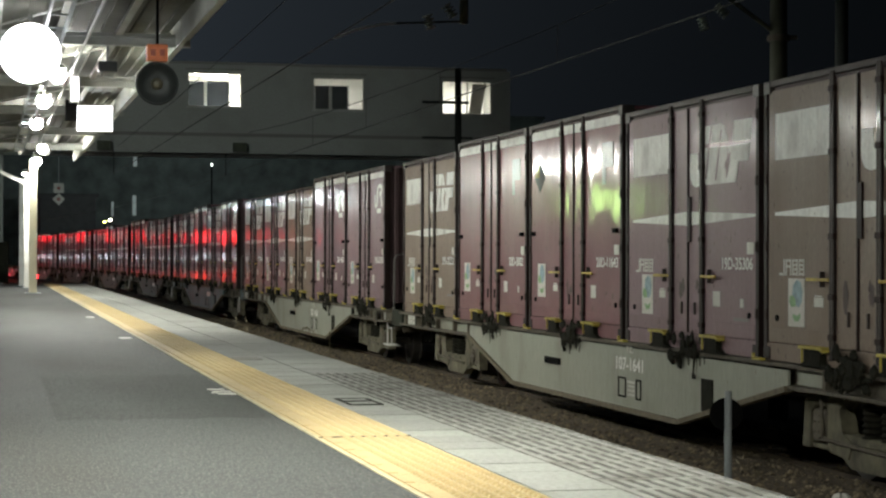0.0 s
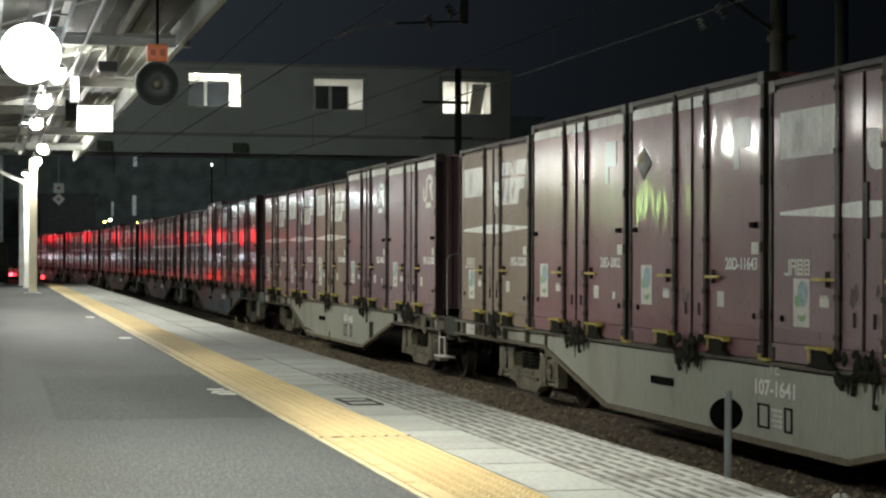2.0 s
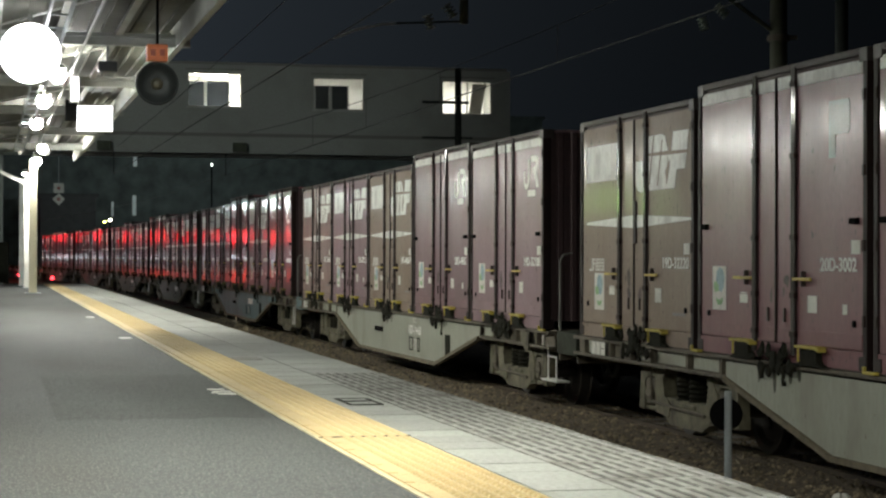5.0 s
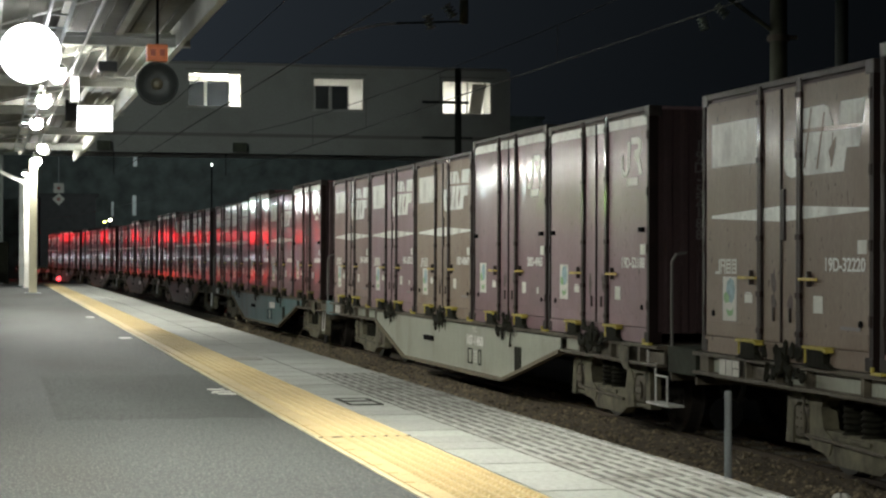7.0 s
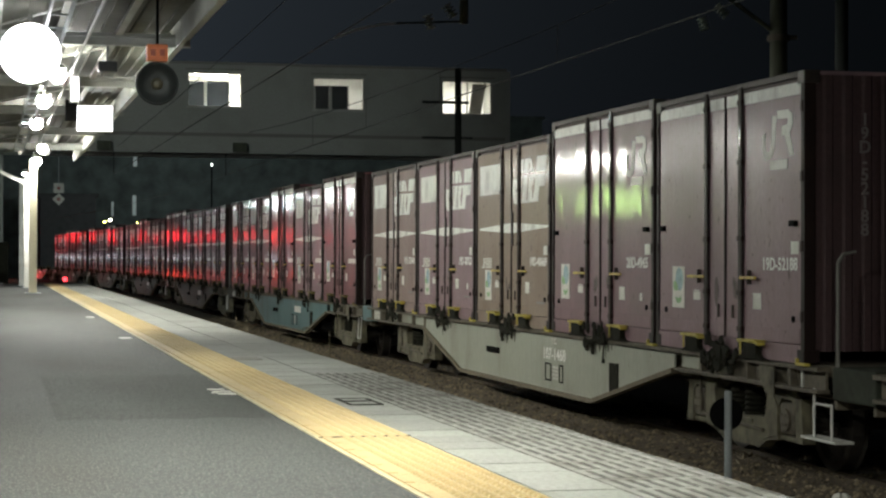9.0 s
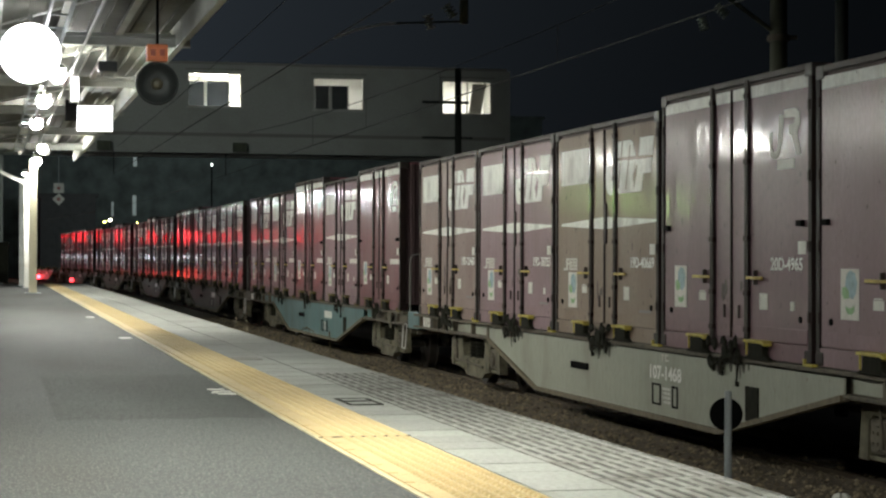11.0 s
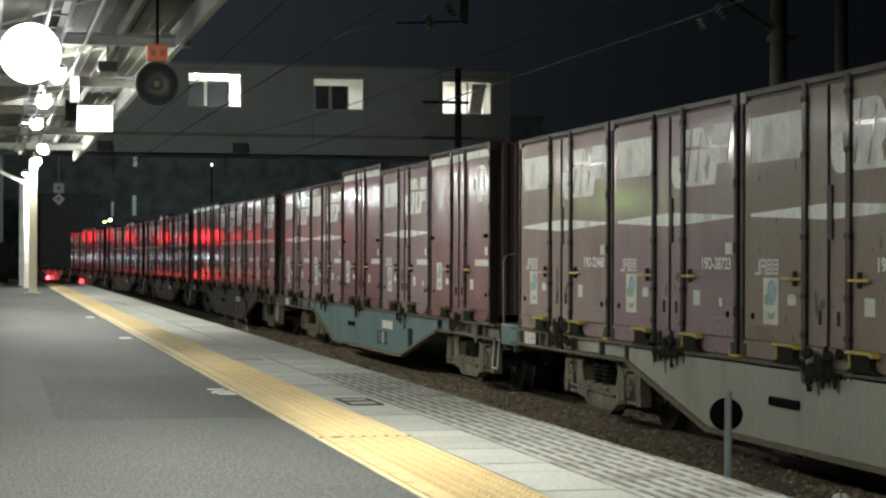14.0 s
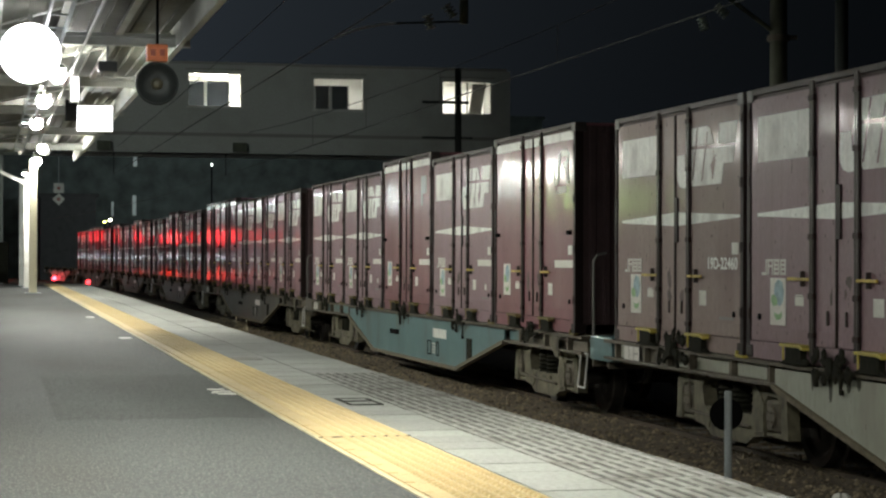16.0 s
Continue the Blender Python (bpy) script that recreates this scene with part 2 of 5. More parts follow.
RED_GLOW = glow("red_sign_band", (1.0, 0.015, 0.025), 5.0)
RED_DIM = glow("dim_red_band_glow", (1.0, 0.05, 0.03), 2.6)
WHITE_GLOW = glow("white_panel_glow", (0.85, 0.9, 1.0), 7.0)
GLINT_GLOW = glow("tail_lens", (1.0, 0.04, 0.06), 9.0)
GLINT_DIM = glow("dim_red_glint", (1.0, 0.04, 0.05), 3.0)
GREEN_GLOW = glow("green_sign_face", (0.62, 1.0, 0.28), 7.0)
FAR_GLOW = glow("far_lamp", (1.0, 0.95, 0.75), 90.0)
FAR_DIM = glow("far_dim_lamp", (0.9, 1.0, 0.95), 3.0)
DIM_TUBE = glow("dim_lamp_globe", (0.75, 1.0, 0.98), 90.0)
FAR_YELLOW = glow("far_yellow_lamp", (0.95, 0.9, 0.15), 12.0)
SHED_WALL = material("dark_shed_wall", (0.06, 0.063, 0.065), 0.9, spread=0.3, grain=2)
FAR_WINDOW = glow("far_lit_window", (0.75, 0.85, 0.85), 0.04)


# ---------------------------------------------------------------- mesh helpers
def box(bm, x0, x1, y0, y1, z0, z1, bevel=0.0):
    vs = [bm.verts.new((x, y, z)) for z in (z0, z1) for y in (y0, y1) for x in (x0, x1)]
    for f in ((0, 2, 3, 1), (4, 5, 7, 6), (0, 1, 5, 4), (2, 6, 7, 3), (0, 4, 6, 2), (1, 3, 7, 5)):
        bm.faces.new([vs[i] for i in f])
    if bevel:
        es = list({e for v in vs for e in v.link_edges})
        bmesh.ops.bevel(bm, geom=es, offset=bevel, segments=2, profile=0.6, affect="EDGES")
    return bm


def rod(bm, a, b, r, n=8, r2=None):
    a, b = Vector(a), Vector(b)
    m = Matrix.Translation((a + b) / 2) @ (b - a).to_track_quat("Z", "Y").to_matrix().to_4x4()
    bmesh.ops.create_cone(bm, cap_ends=True, segments=n, radius1=r, radius2=r if r2 is None else r2, depth=(b - a).length, matrix=m)
    return bm


def prism(bm, pts, x0, x1):
    """A plate of outline pts, (y, z) each, from x0 to x1."""
    a = [bm.verts.new((x0, y, z)) for y, z in pts]
    b = [bm.verts.new((x1, y, z)) for y, z in pts]
    n = len(pts)
    bm.faces.new(a)
    bm.faces.new(b[::-1])
    for i in range(n):
        bm.faces.new((a[i], b[i], b[(i + 1) % n], a[(i + 1) % n]))
    bmesh.ops.recalc_face_normals(bm, faces=bm.faces)
    return bm


def prism_xz(pts, y0, y1):
    bm = B()
    a = [bm.verts.new((x, y0, z)) for x, z in pts]
    c = [bm.verts.new((x, y1, z)) for x, z in pts]
    n = len(pts)
    bm.faces.new(a)
    bm.faces.new(c[::-1])
    for i in range(n):
        bm.faces.new((a[i], c[i], c[(i + 1) % n], a[(i + 1) % n]))
    bmesh.ops.recalc_face_normals(bm, faces=bm.faces)
    return bm


def lathe(bm, profile, n, m):
    """profile: (radius, height) pairs, turned about the axis z of m."""
    rings = [[bm.verts.new(m @ Vector((r * math.cos(2 * math.pi * i / n), r * math.sin(2 * math.pi * i / n), h))) for i in range(n)] for r, h in profile]
    for p, q in zip(rings, rings[1:]):
        for i in range(n):
            bm.faces.new((p[i], p[(i + 1) % n], q[(i + 1) % n], q[i]))
    bm.faces.new(rings[0][::-1])
    bm.faces.new(rings[-1])
    return bm


def B():
    return bmesh.new()


def mesh_of(bm, mat, name="mesh", smooth=False):
    me = bpy.data.meshes.new(name)
    bm.to_mesh(me)
    bm.free()
    for mm in (mat if isinstance(mat, (list, tuple)) else (mat,)):
        me.materials.append(mm)
    if smooth:
        for p in me.polygons:
            p.use_smooth = True
    return me


def part(name, bm, mat, parent=None, label="", smooth=False):
    ob = new(name, mesh_of(bm, mat, name, smooth))
    if parent:
        ob.parent = parent
    return tagged(ob, label)


KEPT = {}


def shared(key, name, make, mat, parent, label="", at=None):
    """A part whose mesh is kept and used again for alike ones."""
    k = (key, mat.name)
    if k not in KEPT:
        KEPT[k] = mesh_of(make(), mat, name)
    ob = new(name, KEPT[k])
    ob.parent = parent
    if at is not None:
        ob.matrix_basis = at
    return tagged(ob, label)


def writing(name, words, size, mat, parent, m, width=1.0):
    key = ("words", words, size, mat.name, width)
    if key not in KEPT:
        cu = bpy.data.curves.new("words", "FONT")
        cu.body, cu.size, cu.extrude, cu.align_x, cu.align_y = words, size, 0.001, "CENTER", "CENTER"
        cu.offset = size * 0.022
        tmp = bpy.data.objects.new("words", cu)
        scene.collection.objects.link(tmp)
        me = bpy.data.meshes.new_from_object(tmp.evaluated_get(bpy.context.evaluated_depsgraph_get()))
        bpy.data.objects.remove(tmp)
        me.transform(Matrix.Diagonal((width, 1, 1, 1)))
        me.materials.clear()
        me.materials.append(mat)
        KEPT[key] = me
    ob = new(name, KEPT[key])
    ob.parent, ob.matrix_basis = parent, m
    return ob


def facing(x, y, z):
    """A place on a train's platform side: text reads towards -y."""
    return Matrix(((0, 0, -1, x), (-1, 0, 0, y), (0, 1, 0, z), (0, 0, 0, 1)))


def thing(name, label, category, group="", m=None):
    ob = new(name)
    ob.empty_display_size = 0.2
    if m is not None:
        ob.matrix_basis = m
    return tagged(ob, label, category, group)


def structure(name, bm, mat, label, category="", parent=None):
    ob = part(name, bm, mat, parent)
    return tagged(ob, label, category or name.replace("_", " "), "", "structure")


# ---------------------------------------------------------------- ground and tracks
ground = structure("ground", box(B(), -900, 900, -300, 1500, -2.2, -1.52), GROUND, "dark bare soil beside the railway at night", "ground")


def ballast_bed():
    bm = B()
    rows = []
    ys = [-40 + 5 * i for i in range(60)]
    prof = [(-4.6, -1.5), (-2.4, -1.25), (-0.9, -1.235), (0.9, -1.235), (1.6, -1.21), (2.3, -1.185), (2.8, -1.135), (3.18, -1.115), (3.26, -1.19), (3.4, -1.235), (4.7, -1.235), (6.2, -1.27), (8.6, -1.5)]
    for y in ys:
        s, _ = bend(y)
        rows.append([bm.verts.new((TRACK_1 + s + x, y, z)) for x, z in prof])
    for a, b in zip(rows, rows[1:]):
        for i in range(len(prof) - 1):
            bm.faces.new((a[i], a[i + 1], b[i + 1], b[i]))
    return bm


ballast = structure("ballast_bed", ballast_bed(), BALLAST, "brown crushed stone ballast under the tracks", "ballast")


def bed_z(x):
    """Height of the ballast beside the through track."""
    prof = ((5.4, -1.215), (5.78, -1.21), (6.48, -1.185), (6.98, -1.135), (7.36, -1.115), (7.44, -1.19), (7.58, -1.235), (9.6, -1.24))
    for (xa, za), (xb, zb) in zip(prof, prof[1:]):
        if x < xb:
            return za + (zb - za) * (x - xa) / (xb - xa)
    return -1.24


def ballast_stones():
    rng = random.Random(4)
    vs, fs = [], []
    for _ in range(42000):
        y = 7 + 55 * rng.random() ** 1.7
        x = 5.5 + 3.9 * rng.random() ** 1.3
        if abs(abs(x - TRACK_2) - 0.56) < 0.05:
            continue
        s, _ = bend(y)
        z = bed_z(x) - 0.004
        x += s
        r = 0.014 + 0.030 * rng.random() ** 2
        k = len(vs)
        a = rng.random() * 6.3
        for i in range(5):
            t = a + i * 1.257 + rng.uniform(-0.3, 0.3)
            vs.append((x + r * math.cos(t), y + r * math.sin(t), z + rng.uniform(-0.012, 0.008)))
        vs.append((x + rng.uniform(-0.4, 0.4) * r, y + rng.uniform(-0.4, 0.4) * r, z + r * rng.uniform(0.4, 1.1)))
        fs += [(k + i, k + (i + 1) % 5, k + 5) for i in range(5)]
    me = bpy.data.meshes.new("ballast_stones")
    me.from_pydata(vs, [], fs)
    me.materials.append(STONE)
    return tagged(new("ballast_stones", me), "loose brown ballast stones between the tracks", "ballast", "", "stuff")


ballast_stones()


def track(x, label):
    t = tagged(thing("railway_track", label, "track"), kind="structure")
    for side in (-0.56, 0.56):
        bm = B()
        rings = []
        for i in range(75):
            y = -40 + 4 * i
            s, _ = bend(y)
            rings.append([bm.verts.new((x + s + side + dx, y, RAIL + dz)) for dx, dz in ((-0.033, 0), (0.033, 0), (0.033, -0.04), (0.01, -0.05), (0.01, -0.13), (0.06, -0.153), (-0.06, -0.153), (-0.01, -0.13), (-0.01, -0.05), (-0.033, -0.04))])
        for a, b in zip(rings, rings[1:]):
            for i in range(10):
                bm.faces.new((a[i], b[i], b[(i + 1) % 10], a[(i + 1) % 10]))
        part("rail", bm, RAIL_STEEL, t)
    def one():
        return box(B(), -1.0, 1.0, -0.11, 0.11, -0.12, 0.0)
    for i in range(120):
        y = 4 + 0.62 * i
        s, k = bend(y)
        shared("sleeper", "sleeper", one, SLEEPER, t, at=pose(x + s, y, RAIL - 0.15, 0, 0, -math.degrees(math.atan(k))))
    return t


track(TRACK_1, "empty track beside the platform on concrete sleepers")
track(TRACK_2, "through track under the freight train on concrete sleepers")

# ---------------------------------------------------------------- platform
PLAT_END = 58.0
platform = structure("platform", box(B(), -7.0, EDGE - 0.03, -25, PLAT_END, -1.5, -0.02), CONCRETE, "concrete station platform body", "platform")
structure("platform_asphalt", box(B(), -7.0, 1.452, -25, PLAT_END, -0.016, 0.0), ASPHALT, "worn grey asphalt surface of the platform", "pavement")


# Strip of darker asphalt, 4 mm proud, with a wavy near edge
patch = thing("asphalt_patch", "darker strip of asphalt beside the tactile strip", "asphalt patch")
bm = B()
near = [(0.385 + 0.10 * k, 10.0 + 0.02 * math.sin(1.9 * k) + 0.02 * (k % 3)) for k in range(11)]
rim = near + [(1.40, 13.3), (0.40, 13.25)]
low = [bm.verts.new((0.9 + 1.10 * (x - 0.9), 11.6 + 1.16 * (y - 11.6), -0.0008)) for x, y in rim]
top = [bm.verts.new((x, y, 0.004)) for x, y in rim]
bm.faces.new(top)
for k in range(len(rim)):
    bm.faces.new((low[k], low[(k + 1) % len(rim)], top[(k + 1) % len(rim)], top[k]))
part("surface", bm, PATCH_ASPHALT, patch)


def tactile_tile():
    bm = box(B(), 0.0, 0.42, 0.0015, 0.2985, -0.016, 0.004)
    for i in range(6):
        for j in range(5):
            cx, cy_, r = 0.125 + 0.052 * i, 0.03 + 0.06 * j, 0.017
            lo = [bm.verts.new((cx + r * a, cy_ + r * b, 0.004)) for a, b in ((-1, -1), (1, -1), (1, 1), (-1, 1))]
            hi = [bm.verts.new((cx + 0.6 * r * a, cy_ + 0.6 * r * b, 0.0135)) for a, b in ((-1, -1), (1, -1), (1, 1), (-1, 1))]
            bm.faces.new(hi)
            for k in range(4):
                bm.faces.new((lo[k], lo[(k + 1) % 4], hi[(k + 1) % 4], hi[k]))
    box(bm, 0.02, 0.06, 0.012, 0.288, 0.004, 0.009)
    return bm


def slab_plain():
    return box(B(), 0.0, 0.295, 0.004, 0.296, -0.016, 0.002)


def slab_ribbed():
    # bars with open grooves between them, bridged at each third of a metre
    bm = B()
    for j in range(2):
        y0 = 0.002 + 0.299 * j
        box(bm, 0.0, 0.49, y0 + 0.252, y0 + 0.297, -0.016, 0.004)
        for i in range(8):
            box(bm, 0.0 + 0.0615 * i, 0.034 + 0.0615 * i, y0, y0 + 0.252, -0.016, 0.005)
        box(bm, 0.4925, 0.494, y0, y0 + 0.252, -0.016, 0.004)
    return bm


def slab_smooth():
    # smooth slab without grooves, for the stretch where none show from the camera
    return box(B(), 0.0, 0.488, 0.002, 0.598, -0.016, 0.004)


tactile = tagged(thing("tactile_strip", "yellow dotted tactile warning strip along the platform edge", "tactile paving"), kind="structure")
kerb = tagged(thing("platform_edge_paving", "grey concrete edge slabs with ribbed anti-slip rows", "pavement"), kind="structure")


def lay_platform():
    for i in range(218):
        y = -7.6 + 0.3 * i
        shift = -0.02 if y < 8.5 else 0.0
        shared("tactile", "tactile_tile", tactile_tile, TACTILE, tactile, at=pose(1.455 + shift * 0.5, y, 0.0006 * math.sin(1.7 * i)))
    for i in range(218):
        shared("plain", "edge_slab", slab_plain, CONCRETE, kerb, at=pose(1.88, -7.6 + 0.3 * i, 0.001 * math.sin(2.3 * i)))
    for i in range(109):
        worn = i > 34
        shared("smooth" if worn else "ribbed", "worn_slab" if worn else "ribbed_slab", slab_smooth if worn else slab_ribbed, CONCRETE if worn else RIB, kerb, at=pose(2.18, -7.6 + 0.6 * i, 0.001 * math.sin(1.9 * i)))
    part("edge_line", box(B(), 1.436, 1.456, -7.6, PLAT_END - 0.3, -0.01, 0.005), EDGE_LINE, tactile, "pale mortar line beside the tiles")
    part("joint", box(B(), 1.45, 1.872, 8.595, 8.607, 0.004, 0.0085), GROOVE, tactile, "dark open joint")
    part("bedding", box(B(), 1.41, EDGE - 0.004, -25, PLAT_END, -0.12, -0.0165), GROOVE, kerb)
    # Dark sheet just under the rib tops, seen between them
    part("groove_bed", box(B(), 2.178, EDGE - 0.006, -25, PLAT_END, -0.0163, -0.0005), GROOVE, kerb, "dark bed below the ribs")


lay_platform()
structure("platform_wall", box(B(), EDGE - 0.028, EDGE - 0.02, -25, PLAT_END, -1.5, -0.12), CONCRETE, "grey concrete face of the platform towards the track", "wall")

# painted stop mark: worn white bars whose writing is worn away
mark = thing("floor_marking", "worn white painted marking on the asphalt", "floor marking")
for y0, y1, x0, x1 in ((11.80, 11.88, 1.34, 1.44), (11.62, 11.68, 1.35, 1.46), (11.40, 11.50, 1.36, 1.46), (11.52, 11.56, 1.33, 1.37)):
    part("bar", box(B(), x0 - 0.02, x1 - 0.02, y0, y1, 0.0005, 0.008), STICKER, mark)
for y in (19.4, 26.2):
    mk = thing("floor_marking", "worn white painted dash on the asphalt", "floor marking", "dashes on the platform")
    part("bar", box(B(), 1.30, 1.41, y, y + 0.3, 0.0005, 0.004), WHITE, mk)


def turn_platform():
    """The platform runs a fifth of a degree off the line of sight along the tracks."""
    for ob in list(scene.objects):
        if ob.parent is None and ob.name.split(".")[0] in ("platform", "platform_asphalt", "tactile_strip", "platform_edge_paving", "platform_wall"):
            ob.matrix_basis = Matrix.Translation((-0.02, 0, 0)) @ pose(0, 0, 0, 0, 0, -0.2)


turn_platform()


def hatch(x, y, w, d, rim=GRIME_SHADE):
    h = thing("drain_hatch", "small steel-framed hatch set in the platform slabs", "hatch", "hatches in the slabs", pose(x, y, 0.003))
    bm = B()
    box(bm, 0, w, 0, 0.035, 0, 0.004)
    box(bm, 0, w, d - 0.035, d, 0, 0.004)
    box(bm, 0, 0.016, 0.035, d - 0.035, 0, 0.004)
    box(bm, w - 0.016, w, 0.035, d - 0.035, 0, 0.004)
    part("frame", bm, rim, h)
    part("lid", box(B(), 0.02, w - 0.02, 0.04, d - 0.04, 0, 0.003), CONCRETE, h)
    part("grip", box(B(), 0.02, w - 0.02, 0.46 * d, 0.58 * d, 0.0032, 0.005), rim, h)


hatch(1.95, 10.45, 0.19, 0.5)
hatch(1.91, 15.2, 0.22, 0.36, TRIM)

# ---------------------------------------------------------------- freight train
LEN, HALF_W = 3.715, 1.225
FACE = -HALF_W                      # the side towards the platform, in a container's space


def cy(u):
    """Distance from a container's end nearest the camera, as its own y."""
    return u - LEN / 2


def container(kind, paint, number, shade, worn=0, height=None):
    """kind: 'diamond', 'plain' or 'tall'."""
    h = height or {"tall": 2.55, "plain": 2.50, "diamond": 2.42}[kind]
    words = {"diamond": "with white stripe and logo", "plain": "with small white logo", "tall": "with pale top rail"}[kind]
    c = thing("freight_container", shade + " steel freight container " + words, "container", "containers on the train")
    key = (kind, paint.name)

    def sp(name, tag, make, mat, label="", at=None):
        return shared((tag, h), name, make, mat, c, label, at)

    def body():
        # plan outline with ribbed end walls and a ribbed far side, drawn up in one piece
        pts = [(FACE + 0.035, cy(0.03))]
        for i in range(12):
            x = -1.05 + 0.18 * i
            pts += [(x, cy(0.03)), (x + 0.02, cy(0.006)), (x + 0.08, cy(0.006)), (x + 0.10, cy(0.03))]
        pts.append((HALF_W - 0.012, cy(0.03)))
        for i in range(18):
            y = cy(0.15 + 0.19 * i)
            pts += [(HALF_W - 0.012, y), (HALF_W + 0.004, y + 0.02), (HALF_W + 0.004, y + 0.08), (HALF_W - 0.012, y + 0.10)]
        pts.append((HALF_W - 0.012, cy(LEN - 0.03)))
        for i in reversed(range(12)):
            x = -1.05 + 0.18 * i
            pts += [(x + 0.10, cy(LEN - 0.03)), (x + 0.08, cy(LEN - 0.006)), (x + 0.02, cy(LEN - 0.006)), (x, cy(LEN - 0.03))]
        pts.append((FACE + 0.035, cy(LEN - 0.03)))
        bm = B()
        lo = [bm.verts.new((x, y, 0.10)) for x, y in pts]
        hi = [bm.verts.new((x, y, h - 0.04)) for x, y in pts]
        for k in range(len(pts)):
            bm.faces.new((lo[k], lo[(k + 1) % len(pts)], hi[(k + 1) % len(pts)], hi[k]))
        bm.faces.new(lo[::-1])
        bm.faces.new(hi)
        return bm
    sp("body", "body", body, SHADED_END, "ribbed end walls, shade put into their colour")
    for k, (x, u) in enumerate(((FACE - 0.004, 0), (FACE - 0.004, LEN - 0.075), (HALF_W - 0.10, 0), (HALF_W - 0.10, LEN - 0.075))):
        sp("corner_post", "post", lambda: box(B(), 0, 0.104, 0, 0.075, 0.0, h - 0.02, 0.006), DARK_FRAME, at=pose(x, cy(u), 0))
    for u in (-0.004, LEN - 0.146):
        for z in (0.0, h - 0.115):
            for x in (FACE - 0.008, HALF_W - 0.14):
                sp("corner_casting", "casting", lambda: box(B(), 0, 0.15, 0, 0.15, 0, 0.115, 0.012), CASTING if z else DARK_FRAME, at=pose(x, cy(u), z))
    for x in (FACE - 0.002, HALF_W - 0.08):
        sp("top_rail", "toprail", lambda: box(B(), 0, 0.084, cy(0.148), cy(LEN - 0.148), -0.056, 0, 0.008), RAIL_PAINT, at=pose(x - 0.004, 0, h))
        sp("bottom_rail", "lowrail", lambda: box(B(), 0, 0.08, cy(0.076), cy(LEN - 0.076), -0.004, 0.15), paint, at=pose(x + 0.002, 0, 0))
    sp("roof", "roof", lambda: box(B(), FACE + 0.08, HALF_W - 0.08, cy(0.02), cy(LEN - 0.02), h - 0.04, h - 0.006), paint)

    def door(u0, u1):
        bm = box(B(), FACE + 0.008, FACE + 0.035, cy(u0), cy(u1), 0.155, h - 0.09, 0.006)
        return bm
    sp("side_door", "door_a", lambda: door(0.085, 1.37), paint)
    sp("side_door", "door_b", lambda: door(2.31, LEN - 0.085), paint)
    sp("side_door", "door_c", lambda: door(1.45, 1.80), paint)
    sp("side_door", "door_d", lambda: door(1.83, 2.23), paint)
    for u0, u1 in ((0.10, 1.35), (1.47, 1.78), (1.85, 2.21), (2.33, LEN - 0.10)):
        sp("kick_plate", ("kick", u0), lambda: box(B(), FACE + 0.002, FACE + 0.0075, cy(u0), cy(u1), 0.165, 0.285, 0.002), paint)
    # lock rods
    for u in (1.388, 1.432, 2.248, 2.292):
        sp("lock_rod", ("rod", u), lambda: rod(B(), (FACE - 0.012, cy(u), 0.06), (FACE - 0.012, cy(u), h - 0.03), 0.015, 6), ROD)
    sp("seal_strip", "seal", lambda: box(B(), FACE - 0.006, FACE + 0.02, cy(1.803), cy(1.827), 0.16, h - 0.09), DARK_FRAME)

    for u in (1.41, 2.27):
        for z in (0.22, 0.55, 1.05, 1.75, h - 0.20):
            sp("rod_guide", "guide", lambda: box(B(), FACE - 0.03, FACE + 0.006, -0.05, 0.05, 0, 0.05, 0.006), DARK_FRAME, at=pose(0, cy(u), z))

    # Black discs painted as the dark inside small drain holes
    for u in (0.24, 3.43):
        sp("drain_plug", ("plug", u), lambda: rod(B(), (FACE - 0.006, cy(u), 0.37), (FACE + 0.0078, cy(u), 0.37), 0.028, 10), BLACK)
    for u in (1.62, 1.98):
        sp("door_stop", ("stop", u), lambda: box(B(), FACE - 0.012, FACE + 0.0078, cy(u - 0.012), cy(u + 0.012), 0.34, 0.46, 0.003), ROD)
    def handle(u0, u1):
        return box(B(), FACE - 0.035, FACE - 0.015, cy(u0), cy(u1), 0.703, 0.731, 0.006)
    for u in (1.20, 2.46):
        sp("handle_lever", ("lever", u), lambda: box(B(), FACE - 0.034, FACE + 0.008, cy(u - 0.010), cy(u + 0.010), 0.655, 0.785, 0.004), ROD)
    sp("door_handle", "handle_a", lambda: handle(1.02, 1.38), HANDLE_YELLOW, "yellow door handle")
    sp("door_handle", "handle_b", lambda: handle(2.31, 2.74), HANDLE_YELLOW, "yellow door handle")

    for u in (0.05, LEN - 0.05):
        for z in (0.35, 0.95, 1.55, 2.15):
            sp("hinge", "hinge", lambda: box(B(), FACE - 0.014, FACE, -0.022, 0.022, 0, 0.09, 0.004), DARK_FRAME, at=pose(0, cy(u), z))

    def plate(pts, x=FACE + 0.004):
        return prism(B(), [(cy(u), z) for u, z in pts], x, x + 0.006)

    def rect(u0, u1, z0, z1):
        return plate([(u0, z0), (u1, z0), (u1, z1), (u0, z1)])

    def maker_mark():
        # four square characters as bars
        bm = B()

        def bar(u0, u1, z0, z1):
            prism(bm, [(cy(a), b) for a, b in ((u0, z0), (u1, z0), (u1, z1), (u0, z1))], FACE + 0.004, FACE + 0.01)
        bar(3.27, 3.295, 0.77, 0.885)
        bar(3.27, 3.385, 0.745, 0.769)
        for k in range(3):
            a = 2.855 + 0.14 * k
            bar(a, a + 0.022, 0.745, 0.888)
            bar(a + 0.093, a + 0.115, 0.745, 0.888)
